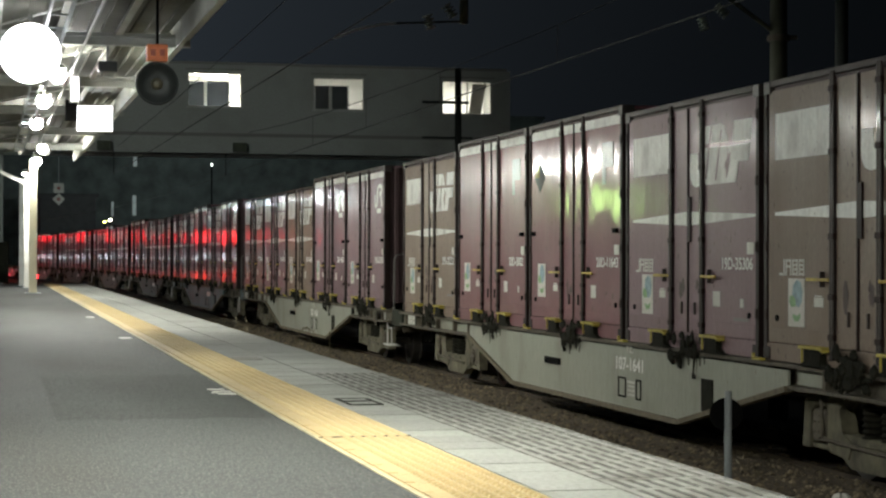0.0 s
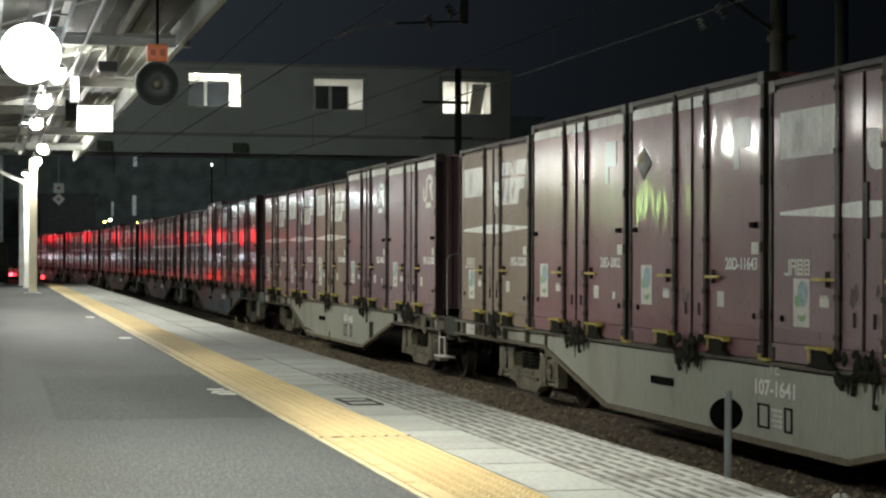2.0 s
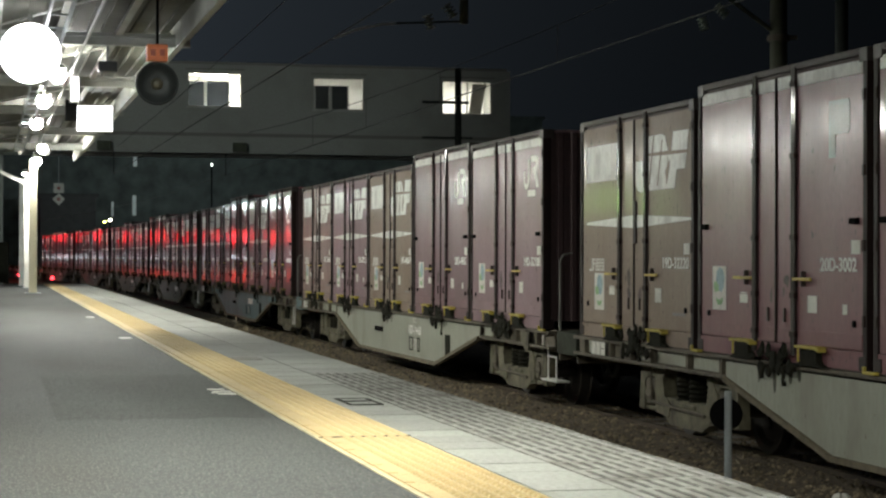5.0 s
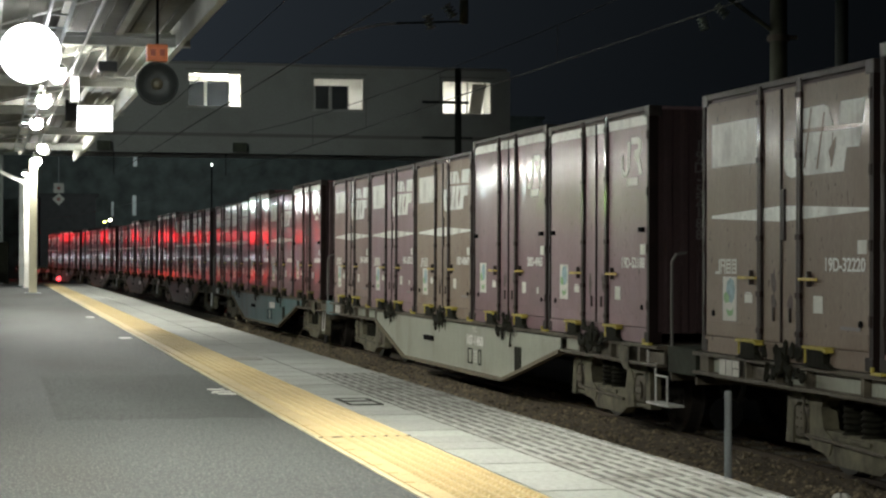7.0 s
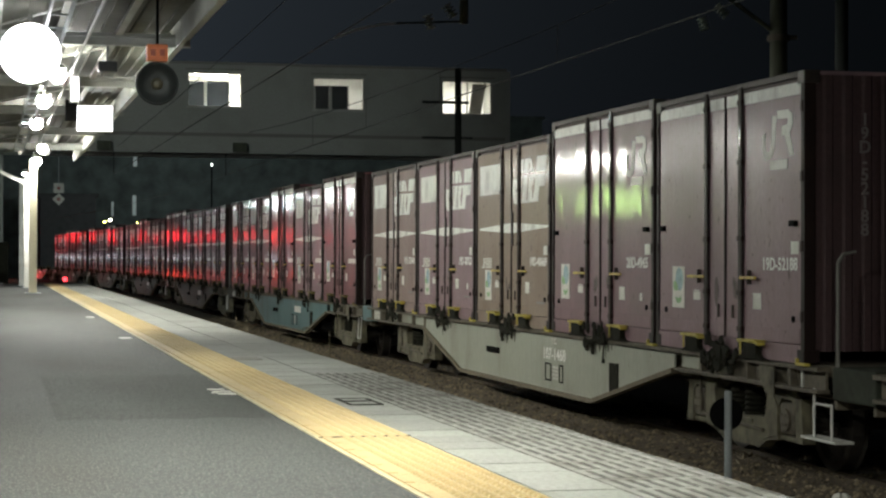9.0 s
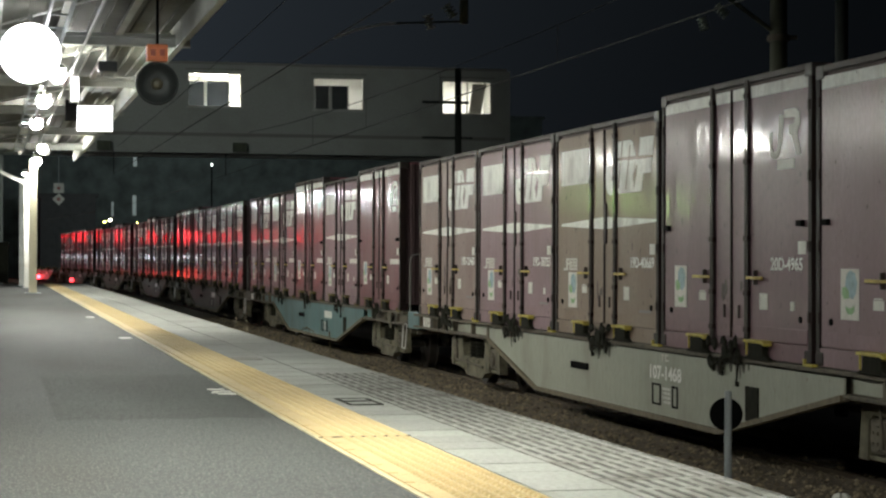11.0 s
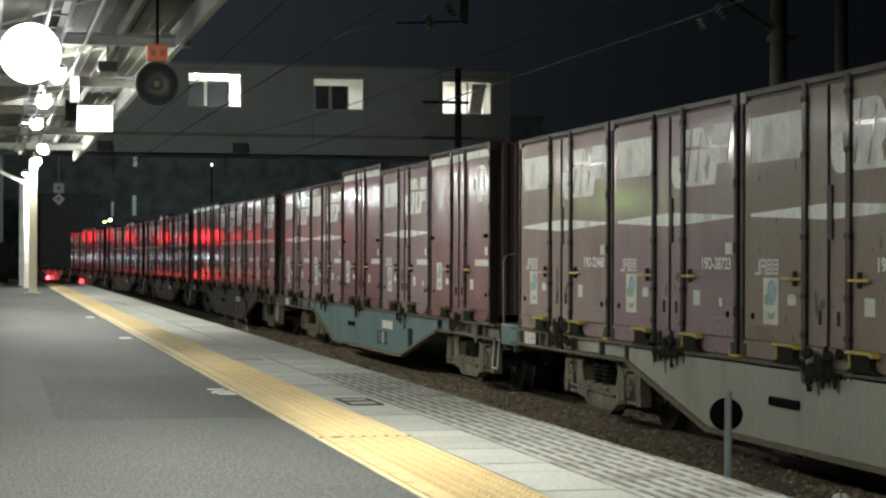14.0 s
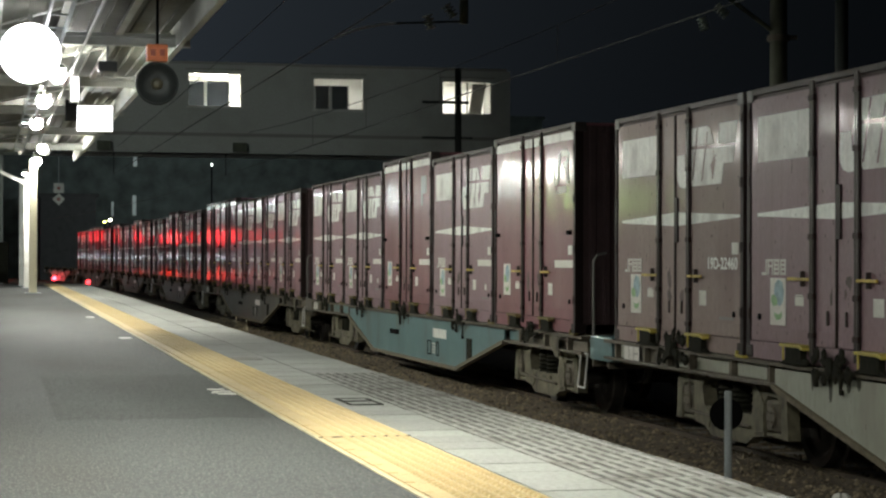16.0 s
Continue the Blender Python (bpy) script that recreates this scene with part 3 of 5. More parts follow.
            for z in ((0.866, 0.815) if k == 2 else (0.866, 0.828, 0.790, 0.750)):
                bar(a + 0.0225, a + 0.0925, z, z + 0.02)
        return bm
    if kind == "diamond":
        sp("latch", "latch", lambda: box(B(), FACE - 0.01, FACE + 0.01, cy(1.725), cy(1.80), 1.05, 1.50, 0.004), DARK_FRAME)

        def stripe(u0, u1):
            w = lambda u: 0.012 + 0.058 * (1 - abs(u - 1.80) / 1.72)
            cut = [u0, u1] if not u0 < 1.8 < u1 else [u0, 1.8, u1]
            return plate([(u, 1.285 - w(u)) for u in cut] + [(u, 1.285 + w(u)) for u in cut[::-1]])
        for u0, u1 in ((0.10, 1.365), (1.455, 1.725), (1.835, 2.225), (2.315, 3.48)):
            sp("stripe", ("stripe", u0), lambda: stripe(u0, u1), WHITE, "white diamond stripe")
        sp("logo", "block", lambda: rect(2.335, 3.475, 1.757, 2.165), WHITE, "worn white block")
        # slanted white shapes over two doors, cut by thin slits
        shapes = (("hook", [(1.76, 1.92), (1.56, 1.92), (1.54, 1.77), (1.505, 1.76), (1.475, 1.92), (1.455, 1.92), (1.455, 1.602), (1.60, 1.588), (1.70, 1.615), (1.755, 1.68), (1.772, 1.77)]),
                  ("upper", [(1.36, 1.995), (1.36, 2.168), (0.94, 2.172), (0.86, 2.145), (0.76, 1.99)]),
                  ("corner", [(0.61, 2.176), (0.18, 2.172), (0.216, 1.975), (0.655, 1.985)]),
                  ("lower", [(1.36, 1.962), (0.80, 1.948), (0.225, 1.945), (0.278, 1.792), (0.505, 1.792), (0.567, 1.603), (1.33, 1.60), (1.36, 1.63)]))
        for tag, pts in shapes:
            sp("logo", "logo_" + tag, lambda: plate(pts), WHITE, "worn white logo shape")
        slits = ((1.19, 2.165, 1.33, 1.66, 0.016), (0.93, 2.11, 1.075, 1.64, 0.014), (0.76, 1.93, 0.80, 1.65, 0.008))
        for k, (ua, za, ub, zb, w) in enumerate(slits):
            sp("logo_slit", ("slit", k), lambda: plate([(ua - w, za), (ua + w, za), (ub + w, zb), (ub - w, zb)], FACE + 0.0015), paint)
        sp("logo_slit", "slit_diamond", lambda: plate([(0.70, 1.90), (0.84, 1.785), (0.785, 1.655), (0.715, 1.80)], FACE + 0.001), paint)
        sp("lettering", "maker", lambda: maker_mark(), STICKER, "white maker mark, unreadable")
    else:
        sp("top_band", "band", lambda: rect(0.10, 1.36, h - 0.20, h - 0.095), WHITE, "pale top band")
        sp("top_band", "band_c", lambda: rect(1.46, 1.79, h - 0.20, h - 0.095), WHITE, "pale top band")
        sp("top_band", "band_d", lambda: rect(1.84, 2.22, h - 0.20, h - 0.095), WHITE, "pale top band")
        sp("top_band", "band_b", lambda: rect(2.32, LEN - 0.10, h - 0.20, h - 0.095), WHITE, "pale top band")
        for u in (0.22, LEN - 0.2):
            sp("catch", ("catch", u), lambda: box(B(), FACE - 0.03, FACE + 0.01, cy(u - 0.06), cy(u + 0.06), 1.17, 1.22, 0.004), BLACK)
        if kind == "tall":
            if number == "20D-11643":
                sp("placard", "placard", lambda: plate([(3.245, 1.71), (3.48, 1.89), (3.245, 2.07), (3.01, 1.89)]), PLACARD, "dark diamond placard")
                sp("placard", "placard_y", lambda: plate([(3.25, 1.90), (3.47, 1.90), (3.25, 2.06)], FACE + 0.0015), DULL_YELLOW, "dull yellow quarter of the placard")
            if number != "20D-4965":
                sp("logo", "tp", lambda: plate([(0.73, 2.19), (0.35, 2.19), (0.33, 2.15), (0.33, 1.95), (0.36, 1.91), (0.60, 1.91), (0.60, 1.72), (0.73, 1.72)]), DULL_MARK, "faded grey logo shape")
        if kind == "plain" or number == "20D-4965":
            sp("logo", "jp_a", lambda: plate([(0.925, 1.99), (0.86, 2.01), (0.865, 1.88), (0.83, 1.835), (0.77, 1.84), (0.74, 1.89), (0.705, 2.15), (0.615, 2.15), (0.655, 1.88), (0.70, 1.80), (0.79, 1.765), (0.88, 1.785), (0.925, 1.85)]), STICKER, "white logo shape")
            sp("logo", "jp_b", lambda: plate([(0.60, 2.19), (0.36, 2.19), (0.28, 2.15), (0.265, 2.06), (0.33, 1.98), (0.24, 1.79), (0.33, 1.78), (0.44, 1.97), (0.50, 1.97), (0.50, 2.05), (0.38, 2.06), (0.37, 2.11), (0.59, 2.12)]), STICKER, "white logo shape")
            sp("logo", "jp_c", lambda: rect(0.38, 0.75, 1.675, 1.76), STICKER, "small white lettering, unreadable")
    if number == "19D-52188":
        # White number greyed for the dim end wall; shade is in its colour
        for k, ch in enumerate(number):
            writing("end_number", ch, 0.15, DULL_MARK, c, Matrix(((1, 0, 0, -0.67), (0, 0, -1, cy(0.003)), (0, 1, 0, 2.08 - 0.118 * k), (0, 0, 0, 1))))
    if number:
        writing("number", number, 0.155, LETTERS, c, facing(FACE + 0.004, cy(0.545), 0.838), 1.10)
    else:
        sp("lettering", "num", lambda: rect(0.12, 0.86, 0.775, 0.865), STICKER, "white number, unreadable")
    if kind == "diamond":
        sp("lettering", "foot", lambda: rect(0.25, 0.62, 0.312, 0.342), DULL_MARK, "small white lettering, unreadable")
    # dirt rubbed round the door catches
    rng = random.Random(3 * worn + 1)
    for k in range(3):
        u, z, a, b = rng.choice((1.60, 2.02, 1.98)) + rng.uniform(-0.06, 0.06), rng.uniform(0.42, 0.72), rng.uniform(0.03, 0.07), rng.uniform(0.05, 0.13)
        ring = [(u + a * rng.uniform(0.5, 1.1) * math.cos(0.6283 * n), z + b * rng.uniform(0.5, 1.2) * math.sin(0.6283 * n)) for n in range(10)]
        sp("scuff", ("scuff", worn, k), lambda: prism(B(), [(cy(a0), b0) for a0, b0 in ring], FACE + 0.0062, FACE + 0.0085), SCUFF, "dark rubbed dirt")
    sp("label", "sq", lambda: rect(0.14, 0.30, 0.93, 1.04), STICKER, "square white label")
    du, dz = {"tall": (0.145, 0.098), "plain": (0.06, 0.09), "diamond": (0.0, 0.0)}[kind]

    def printed(pts):
        return plate([(u + du, z + dz) for u, z in pts], FACE + 0.0015)
    sp("label", ("tall", kind), lambda: rect(2.853 + du, 3.19 + du, 0.308 + dz, 0.722 + dz), STICKER, "tall white paper label")
    sp("label", ("map", kind), lambda: printed([(2.91, 0.52), (2.97, 0.475), (3.05, 0.50), (3.10, 0.58), (3.08, 0.67), (3.01, 0.71), (2.93, 0.69), (2.885, 0.61)]), STICKER_BLUE, "blue map printed on the label")
    sp("label", ("green", kind), lambda: plate([(u + du, z + dz) for u, z in ((3.02, 0.485), (3.12, 0.475), (3.165, 0.52), (3.15, 0.57), (3.08, 0.575), (3.03, 0.54))], FACE + 0.001), STICKER_GREEN, "green patch printed on the label")
    sp("label", ("badge", kind), lambda: printed([(2.93, 0.385), (2.98, 0.355), (3.05, 0.355), (3.09, 0.39), (3.09, 0.42), (3.05, 0.405), (2.98, 0.405), (2.94, 0.43)]), STICKER_GREEN, "green curved mark printed on the label")
    sp("label", "strip", lambda: rect(2.50, 2.64, 0.572, 0.584), STICKER, "thin white strip")
    sp("label", "sq2", lambda: rect(2.475, 2.655, 0.488, 0.566), STICKER, "small white label")
    sp("label", "sq3", lambda: rect(0.963, 1.145, 0.435, 0.58), STICKER, "small white label")
    if worn % 2:
        sp("label", "sq4", lambda: rect(0.38, 0.46, 0.44, 0.52), STICKER, "small torn label")
    return c


def wy(u):
    return u - 9.47


def bogie(w, u):
    bm = B()
    for s in (-1, 1):
        x0, x1 = (-1.06, -0.94) if s < 0 else (0.94, 1.06)
        for e in (-1, 1):
            # arched leg over each axle
            prism(bm, [(e * y, z) for y, z in ((0.72, -0.27), (0.86, -0.24), (1.24, -0.26), (1.38, -0.36), (1.42, -0.76), (1.27, -0.76), (1.25, -0.46), (1.17, -0.39), (0.95, -0.39), (0.89, -0.46), (0.87, -0.70), (0.74, -0.70))], x0, x1)
            # broad slanting plate between the axle box and the spring opening
            prism(bm, [(e * y, z) for y, z in ((0.52, -0.27), (0.70, -0.27), (0.885, -0.46), (0.885, -0.715), (0.50, -0.80), (0.42, -0.66), (0.60, -0.58), (0.66, -0.40))], x0 - 0.012, x1 + 0.012)
            box(bm, x0 + 0.02, x1 - 0.02, e * 1.08 - 0.19, e * 1.08 + 0.19, -0.755, -0.72)
        prism(bm, [(-0.735, -0.64), (-0.56, -0.59), (0.56, -0.59), (0.735, -0.64), (0.87, -0.705), (0.87, -0.765), (0.62, -0.79), (0.45, -0.87), (-0.45, -0.87), (-0.62, -0.79), (-0.87, -0.765), (-0.87, -0.705)], x0, x1)
        box(bm, x0 + 0.01, x1 - 0.01, -0.72, 0.72, -0.285, -0.235)
        box(bm, x0 - 0.02, x1 + 0.02, -0.30, 0.30, -0.66, -0.62, 0.008)
    box(bm, -0.9, 0.9, -0.25, 0.25, -0.55, -0.28)
    b = part("bogie", bm, BOGIE, w, "dusty cast steel bogie frame")
    b.matrix_basis = pose(0, wy(u), 0.03)
    for s in (-1, 1):
        for dy in (-1.07, 1.07):
            bm = box(B(), s * 1.01 - 0.05, s * 1.01 + 0.05, dy - 0.155, dy + 0.155, -0.70, -0.42, 0.03)
            rod(bm, (s * 1.05, dy, -0.57), (s * 1.085, dy, -0.57), 0.10, 12)
            for a0 in range(4):
                y2, z2 = dy + 0.06 * math.cos(0.785 + 1.571 * a0), -0.57 + 0.06 * math.sin(0.785 + 1.571 * a0)
                rod(bm, (s * 1.08, y2, z2), (s * 1.097, y2, z2), 0.014, 6)
            part("axle_box", bm, UNDER, b)
        for dy in (-0.17, 0.17):
            bm = B()
            lathe(bm, [(0.075 if k % 2 else 0.105, -0.59 + 0.025 * k) for k in range(12)], 12, pose(s * 0.99, dy, 0))
            part("spring", bm, GRIME_SHADE, b)
        for dy in (-0.42, 0.42):
            part("brake_block", box(B(), s * 0.86 - 0.06, s * 0.86 + 0.06, dy - 0.05, dy + 0.05, -0.82, -0.45, 0.02), UNDER, b)
        bm = rod(B(), (s * 1.09, -0.60, -0.70), (s * 1.09, 0.95, -0.66), 0.016, 6)
        rod(bm, (s * 1.09, 0.95, -0.66), (s * 1.09, 0.98, -0.30), 0.014, 6)
        part("brake_rod", bm, UNDER, b)
    wheels = []
    for dy in (-1.07, 1.07):
        bm = B()
        turn = Matrix.Rotation(radians(90), 4, "Y")
        for s in (-1, 1):
            lathe(bm, [(0.06, -0.02), (0.30, -0.02), (0.35, -0.06), (0.43, -0.065), (0.43, 0.05), (0.46, 0.07), (0.34, 0.07), (0.30, 0.02), (0.06, 0.04)] if s > 0 else
                  [(0.06, -0.04), (0.30, -0.02), (0.34, -0.07), (0.46, -0.07), (0.43, -0.05), (0.43, 0.065), (0.35, 0.06), (0.30, 0.02), (0.06, 0.02)], 28, Matrix.Translation((-s * 0.56, 0, 0)) @ turn)
        rod(bm, (-0.95, 0, 0), (0.95, 0, 0), 0.075, 12)
        for s in (-1, 1):
            box(bm, s * 0.64 - 0.012, s * 0.64 + 0.012, -0.20, 0.20, -0.03, 0.03)
        bmesh.ops.recalc_face_normals(bm, faces=bm.faces)
        ws = part("wheelset", bm, WHEEL, b, "steel wheelset")
        wheels.append((ws, dy))
    return wheels


def wagon(paint, shade, number, loaded=True, glint_mat=None):
    w = thing("flat_wagon", shade + " container flat wagon with a fish-bellied side sill" + ("" if loaded else ", empty"), "wagon", "wagons of the train")
    dz = 0.03 if number == "107-1641" else 0.0
    bm = box(B(), -1.12, 1.12, wy(-0.45), wy(19.4), -0.10, -0.012)
    for x in (-0.30, 0.18):
        box(bm, x, x + 0.12, wy(-0.45), wy(19.4), -0.42, -0.10)
    for i in range(9):
        y = wy(1.0 + 2.12 * i)
        box(bm, -1.15, 1.15, y - 0.05, y + 0.05, -0.24, -0.10)
    part("underframe", bm, UNDER, w, "grimy steel underframe")
    outline = [(3.16, -0.075), (3.16, -0.21), (5.85, -0.72), (12.1, -0.72), (14.45, -0.21), (14.45, -0.075)]
    for x0, x1 in ((-1.235, -1.215), (1.215, 1.235)):
        s = part("side_panel", prism(B(), [(wy(u), z) for u, z in outline], x0, x1), paint, w, shade + " painted side panel")
        lip = B()
        for (ua, za), (ub, zb) in zip(outline[1:], outline[2:-1]):
            prism(lip, [(wy(ua), za), (wy(ub), zb), (wy(ub), zb - 0.05), (wy(ua), za - 0.05)], x0 - 0.035, x1 + 0.035)
        part("flange", lip, RUST, s, "rust-brown lower flange")
        part("recess_plate", box(B(), x0 - 0.012, x1 + 0.012, wy(4.92), wy(5.22), -0.585, -0.27, 0.004), GRIME_SHADE, s, "dark plate on the side panel")
    for s in (-1, 1):
        x0, x1 = sorted((s * 1.245, s * 1.13))
        bm = box(B(), x0, x1, wy(-0.30), wy(19.25), -0.052, -0.015)
        for u0, u1 in ((-0.30, 3.155), (14.455, 19.25)):
            box(bm, x0, x1, wy(u0), wy(u1), -0.235, -0.205)
            xa, xb = sorted((s * 1.165, s * 1.145))
            box(bm, xa, xb, wy(u0), wy(u1), -0.205, -0.052)
        sill = part("side_sill", bm, UNDER, w, "rusty brown deck edge")
        xa, xb = sorted((s * 1.225, s * 1.166))
        for u in (0.32, 0.88, 1.30, 2.45, 14.62, 15.52, 16.62, 17.25, 17.95, 18.9):
            part("stiffener", box(B(), xa, xb, wy(u - 0.03), wy(u + 0.03), -0.2045, -0.0525), UNDER, sill)
        xa, xb = sorted((s * 1.176, s * 1.1655))
        for u0, u1 in ((2.52, 3.1), (14.75, 15.45), (15.60, 16.5), (16.75, 17.15), (18.6, 18.85)):
            part("web_plate", box(B(), xa, xb, wy(u0), wy(u1), -0.195, -0.062), paint, sill, "grey painted web plate")
        xa, xb = sorted((s * 1.252, s * 1.2455))
        part("gusset", prism(B(), [(wy(y), z) for y, z in ((0.58, -0.06), (0.94, -0.06), (0.90, -0.20), (0.74, -0.31), (0.60, -0.31))], xa, xb), BOGIE, sill, "pale worn gusset plate")
    # Black plate painted as the shade in a slot; the panel isn't cut
    part("slot", box(B(), -1.243, -1.2354, wy(9.95), wy(10.585), -0.40, -0.322, 0.02), BLACK, w, "black plate standing for the dark of an oblong slot")
    if number:
        writing("number", number, 0.19, LETTERS, w, facing(-1.237, wy(7.385), -0.291 + dz), 1.34)
        for u0, u1, z0, z1 in ((7.27, 7.37, -0.16, -0.145), (7.35, 7.37, -0.145, -0.09), (7.29, 7.36, -0.104, -0.09), (7.40, 7.49, -0.104, -0.09), (7.44, 7.46, -0.16, -0.104)):
            part("lettering", box(B(), -1.239, -1.2354, wy(u0), wy(u1), z0 + dz, z1 + dz), STICKER, w, "white class letters, unreadable")
    else:
        part("lettering", box(B(), -1.239, -1.2354, wy(6.5), wy(7.4), -0.34, -0.20), WHITE, w, "white number, unreadable")
    for u, hw in ((7.633, 0.137), (7.085, 0.09)):
        bm = B()
        for a, b, c, d in ((u - hw, u + hw, -0.42, -0.40), (u - hw, u + hw, -0.62, -0.60), (u - hw, u - hw + 0.04, -0.60, -0.42), (u + hw - 0.04, u + hw, -0.60, -0.42)):
            box(bm, -1.239, -1.2354, wy(a), wy(b), c, d)
        part("label_frame", bm, BLACK, w, "black outlined label frame")
    for k in range(4):
        part("lettering", box(B(), -1.238, -1.2354, wy(7.22), wy(7.45 - 0.03 * (k % 2)), -0.455 - 0.045 * k, -0.43 - 0.045 * k), WHITE, w, "small white lettering, unreadable")
    # container locks along the deck edge
    def lock():
        bm = box(B(), -1.285, -1.19, -0.165, 0.165, -0.0145, 0.135, 0.01)
        prism(bm, [(-0.30, -0.0147), (-0.19, 0.02), (-0.16, 0.05), (0.16, 0.05), (0.19, 0.02), (0.30, -0.0147)], -1.278, -1.20)
        return bm

    def lock_top():
        bm = box(B(), -1.315, -1.20, -0.215, 0.215, 0.1354, 0.162, 0.006)
        prism(bm, [(-0.27, 0.118), (-0.20, 0.1354), (-0.20, 0.162), (-0.27, 0.14)], -1.315, -1.24)
        box(bm, -1.30, -1.286, 0.172, 0.186, 0.02, 0.135)
        return bm

    def clamp():
        bm = box(B(), -1.275, -1.2465, -0.13, 0.11, -0.075, 0.06, 0.01)
        box(bm, -1.27, -1.247, -0.34, 0.32, -0.08, -0.04, 0.008)
        box(bm, -1.292, -1.272, -0.06, 0.05, -0.05, 0.085, 0.006)
        return bm

    def hook(l, r):
        bm = rod(B(), (0, 0, 0), (-0.006, 0.02, -l), r, 5, 0.7 * r)
        box(bm, -0.014, 0.012, -0.02, 0.035, -l - 0.025, -l + 0.02, 0.006)
        return bm

    def hooks(parent, seed, count):
        # levers and chains of all lengths hanging from the clamp
        rng = random.Random(seed)
        for n in range(count):
            kind = rng.choice((0, 0, 1, 1, 2, 2, 3))
            m = pose(rng.uniform(-1.272, -1.266), rng.choice((-0.27, -0.05, 0.12, 0.26)) + rng.gauss(0, 0.045), -0.05 + rng.uniform(0.0, 0.03), rng.uniform(-16, 16))
            shared(("hook", kind), "hook", lambda: hook((0.05, 0.10, 0.15, 0.21)[kind], (0.024, 0.014, 0.02, 0.012)[kind]), GRIME_SHADE, parent, "", m)

    def grease(seed):
        # a flat, broken-edged cake of grease
        rng = random.Random(seed)
        bm = B()
        n = 9
        rim = [(rng.uniform(0.6, 1.2) * math.cos(6.283 * k / n), rng.uniform(0.5, 1.3) * math.sin(6.283 * k / n)) for k in range(n)]
        lo = [bm.verts.new((0.0, 0.055 * y, 0.05 * z)) for y, z in rim]
        hi = [bm.verts.new((-0.018, 0.038 * y, 0.034 * z)) for y, z in rim]
        bm.faces.new(hi)
        bm.faces.new(lo[::-1])
        for k in range(n):
            bm.faces.new((lo[k], hi[k], hi[(k + 1) % n], lo[(k + 1) % n]))
        bmesh.ops.recalc_face_normals(bm, faces=bm.faces)
        return bm

    def caked(parent, seed, count):
        rng = random.Random(seed)
        for _ in range(count):
            v = rng.randrange(4)
            m = pose(-1.268 - rng.uniform(0, 0.012), rng.gauss(0, 0.20), rng.uniform(-0.14, 0.13), 0, 0, 0) @ Matrix.Diagonal((1, rng.uniform(0.7, 1.7), rng.uniform(0.7, 1.8), 1))
            shared(("grease", v), "grease_cake", lambda: grease(v + 21), GRIME_SHADE, parent, "", m)

    def stain(seed):
        # run-off drips of oil below the deck edge, each tapering to a point
        rng = random.Random(seed)
        edge, y = [], -0.5
        while y < 0.5:
            hw = rng.uniform(0.018, 0.055)
            l = (0.04 + 0.20 * rng.random() ** 1.6) * (1.1 - abs(y))
            edge += [(y, -0.062), (y + 0.2 * hw, -0.062 - 0.7 * l), (y + 0.6 * hw, -0.065 - 0.95 * l), (y + hw, -0.066 - l), (y + 1.5 * hw, -0.064 - 0.9 * l), (y + 1.8 * hw, -0.062 - 0.5 * l), (y + 2 * hw, -0.062)]
            y += 2 * hw + rng.uniform(0.02, 0.11)
        return prism(B(), [(edge[0][0], -0.0535), *edge, (edge[-1][0], -0.0535)], -1.2366, -1.2354)

    def corner_guide():
        bm = box(B(), -1.285, -1.235, -0.10, 0.10, -0.0145, 0.008, 0.004)
        box(bm, -1.285, -1.262, 0.07, 0.10, 0.008, 0.045)
        return bm
    for k in range(5):
        base = 3.8 * k
        for u in (1.09, 2.56):
            d = shared("lock", "container_lock", lock, GRIME_SHADE, w, "", pose(0, wy(base + u), 0))
            shared("lock_top", "lock_lever", lock_top, YELLOW if number else DULL_YELLOW, d, "yellow lever top")
        cl = shared("clamp", "clamp", clamp, GRIME_SHADE, w, "black greasy clamp", pose(0, wy(base + 1.83), 0))
        hooks(cl, k + 5, 4)
        caked(cl, k + 31, 18 if number else 4)
        if k in (1, 2, 3):
            shared(("stain", k), "oil_stain", lambda: stain(k + 2), OIL, w, "dark oily stain", pose(0, wy(base + 1.83), 0))
        shared("guide", "corner_guide", corner_guide, YELLOW if number else DULL_YELLOW, w, "yellow corner guide", pose(0, wy(base - 0.04), 0))
    # hoses, tank and gear under the floor
    part("air_tank", rod(B(), (-0.7, wy(10.2), -0.42), (-0.7, wy(11.6), -0.42), 0.2, 16), UNDER, w)
    part("brake_cylinder", rod(B(), (0.7, wy(7.2), -0.4), (0.7, wy(8.2), -0.4), 0.17, 14), UNDER, w)
    part("brake_pipe", rod(B(), (-1.02, wy(-0.3), -0.27), (-1.02, wy(19.2), -0.27), 0.025, 6), UNDER, w)
    # ends: beam, coupler, steps, rails
    for end, u in ((-1, -0.45), (1, 19.4)):
        y = wy(u)
        part("end_beam", box(B(), -1.15, 1.15, y - 0.03, y + 0.03, -0.36, 0.0, 0.01), UNDER, w)
        bm = box(B(), -0.09, 0.09, min(y, y + end * 0.36), max(y, y + end * 0.36), -0.36, -0.18, 0.02)
        box(bm, -0.16, 0.16, min(y + end * 0.22, y + end * 0.38), max(y + end * 0.22, y + end * 0.38), -0.42, -0.12, 0.04)
        part("coupler", bm, UNDER, w)
        bm = B()
        arc = [(-0.62, y + end * 0.42 * q, -0.25 - 0.50 * math.sin(radians(25 + 130 * q)) + 0.21) for q in (0, 0.2, 0.4, 0.6, 0.8, 1.0)]
        for p0, p1 in zip(arc, arc[1:]):
            rod(bm, p0, p1, 0.028, 8)
        part("air_hose", bm, HORN, w, "grey rubber air hose")
    y = wy(-0.45)
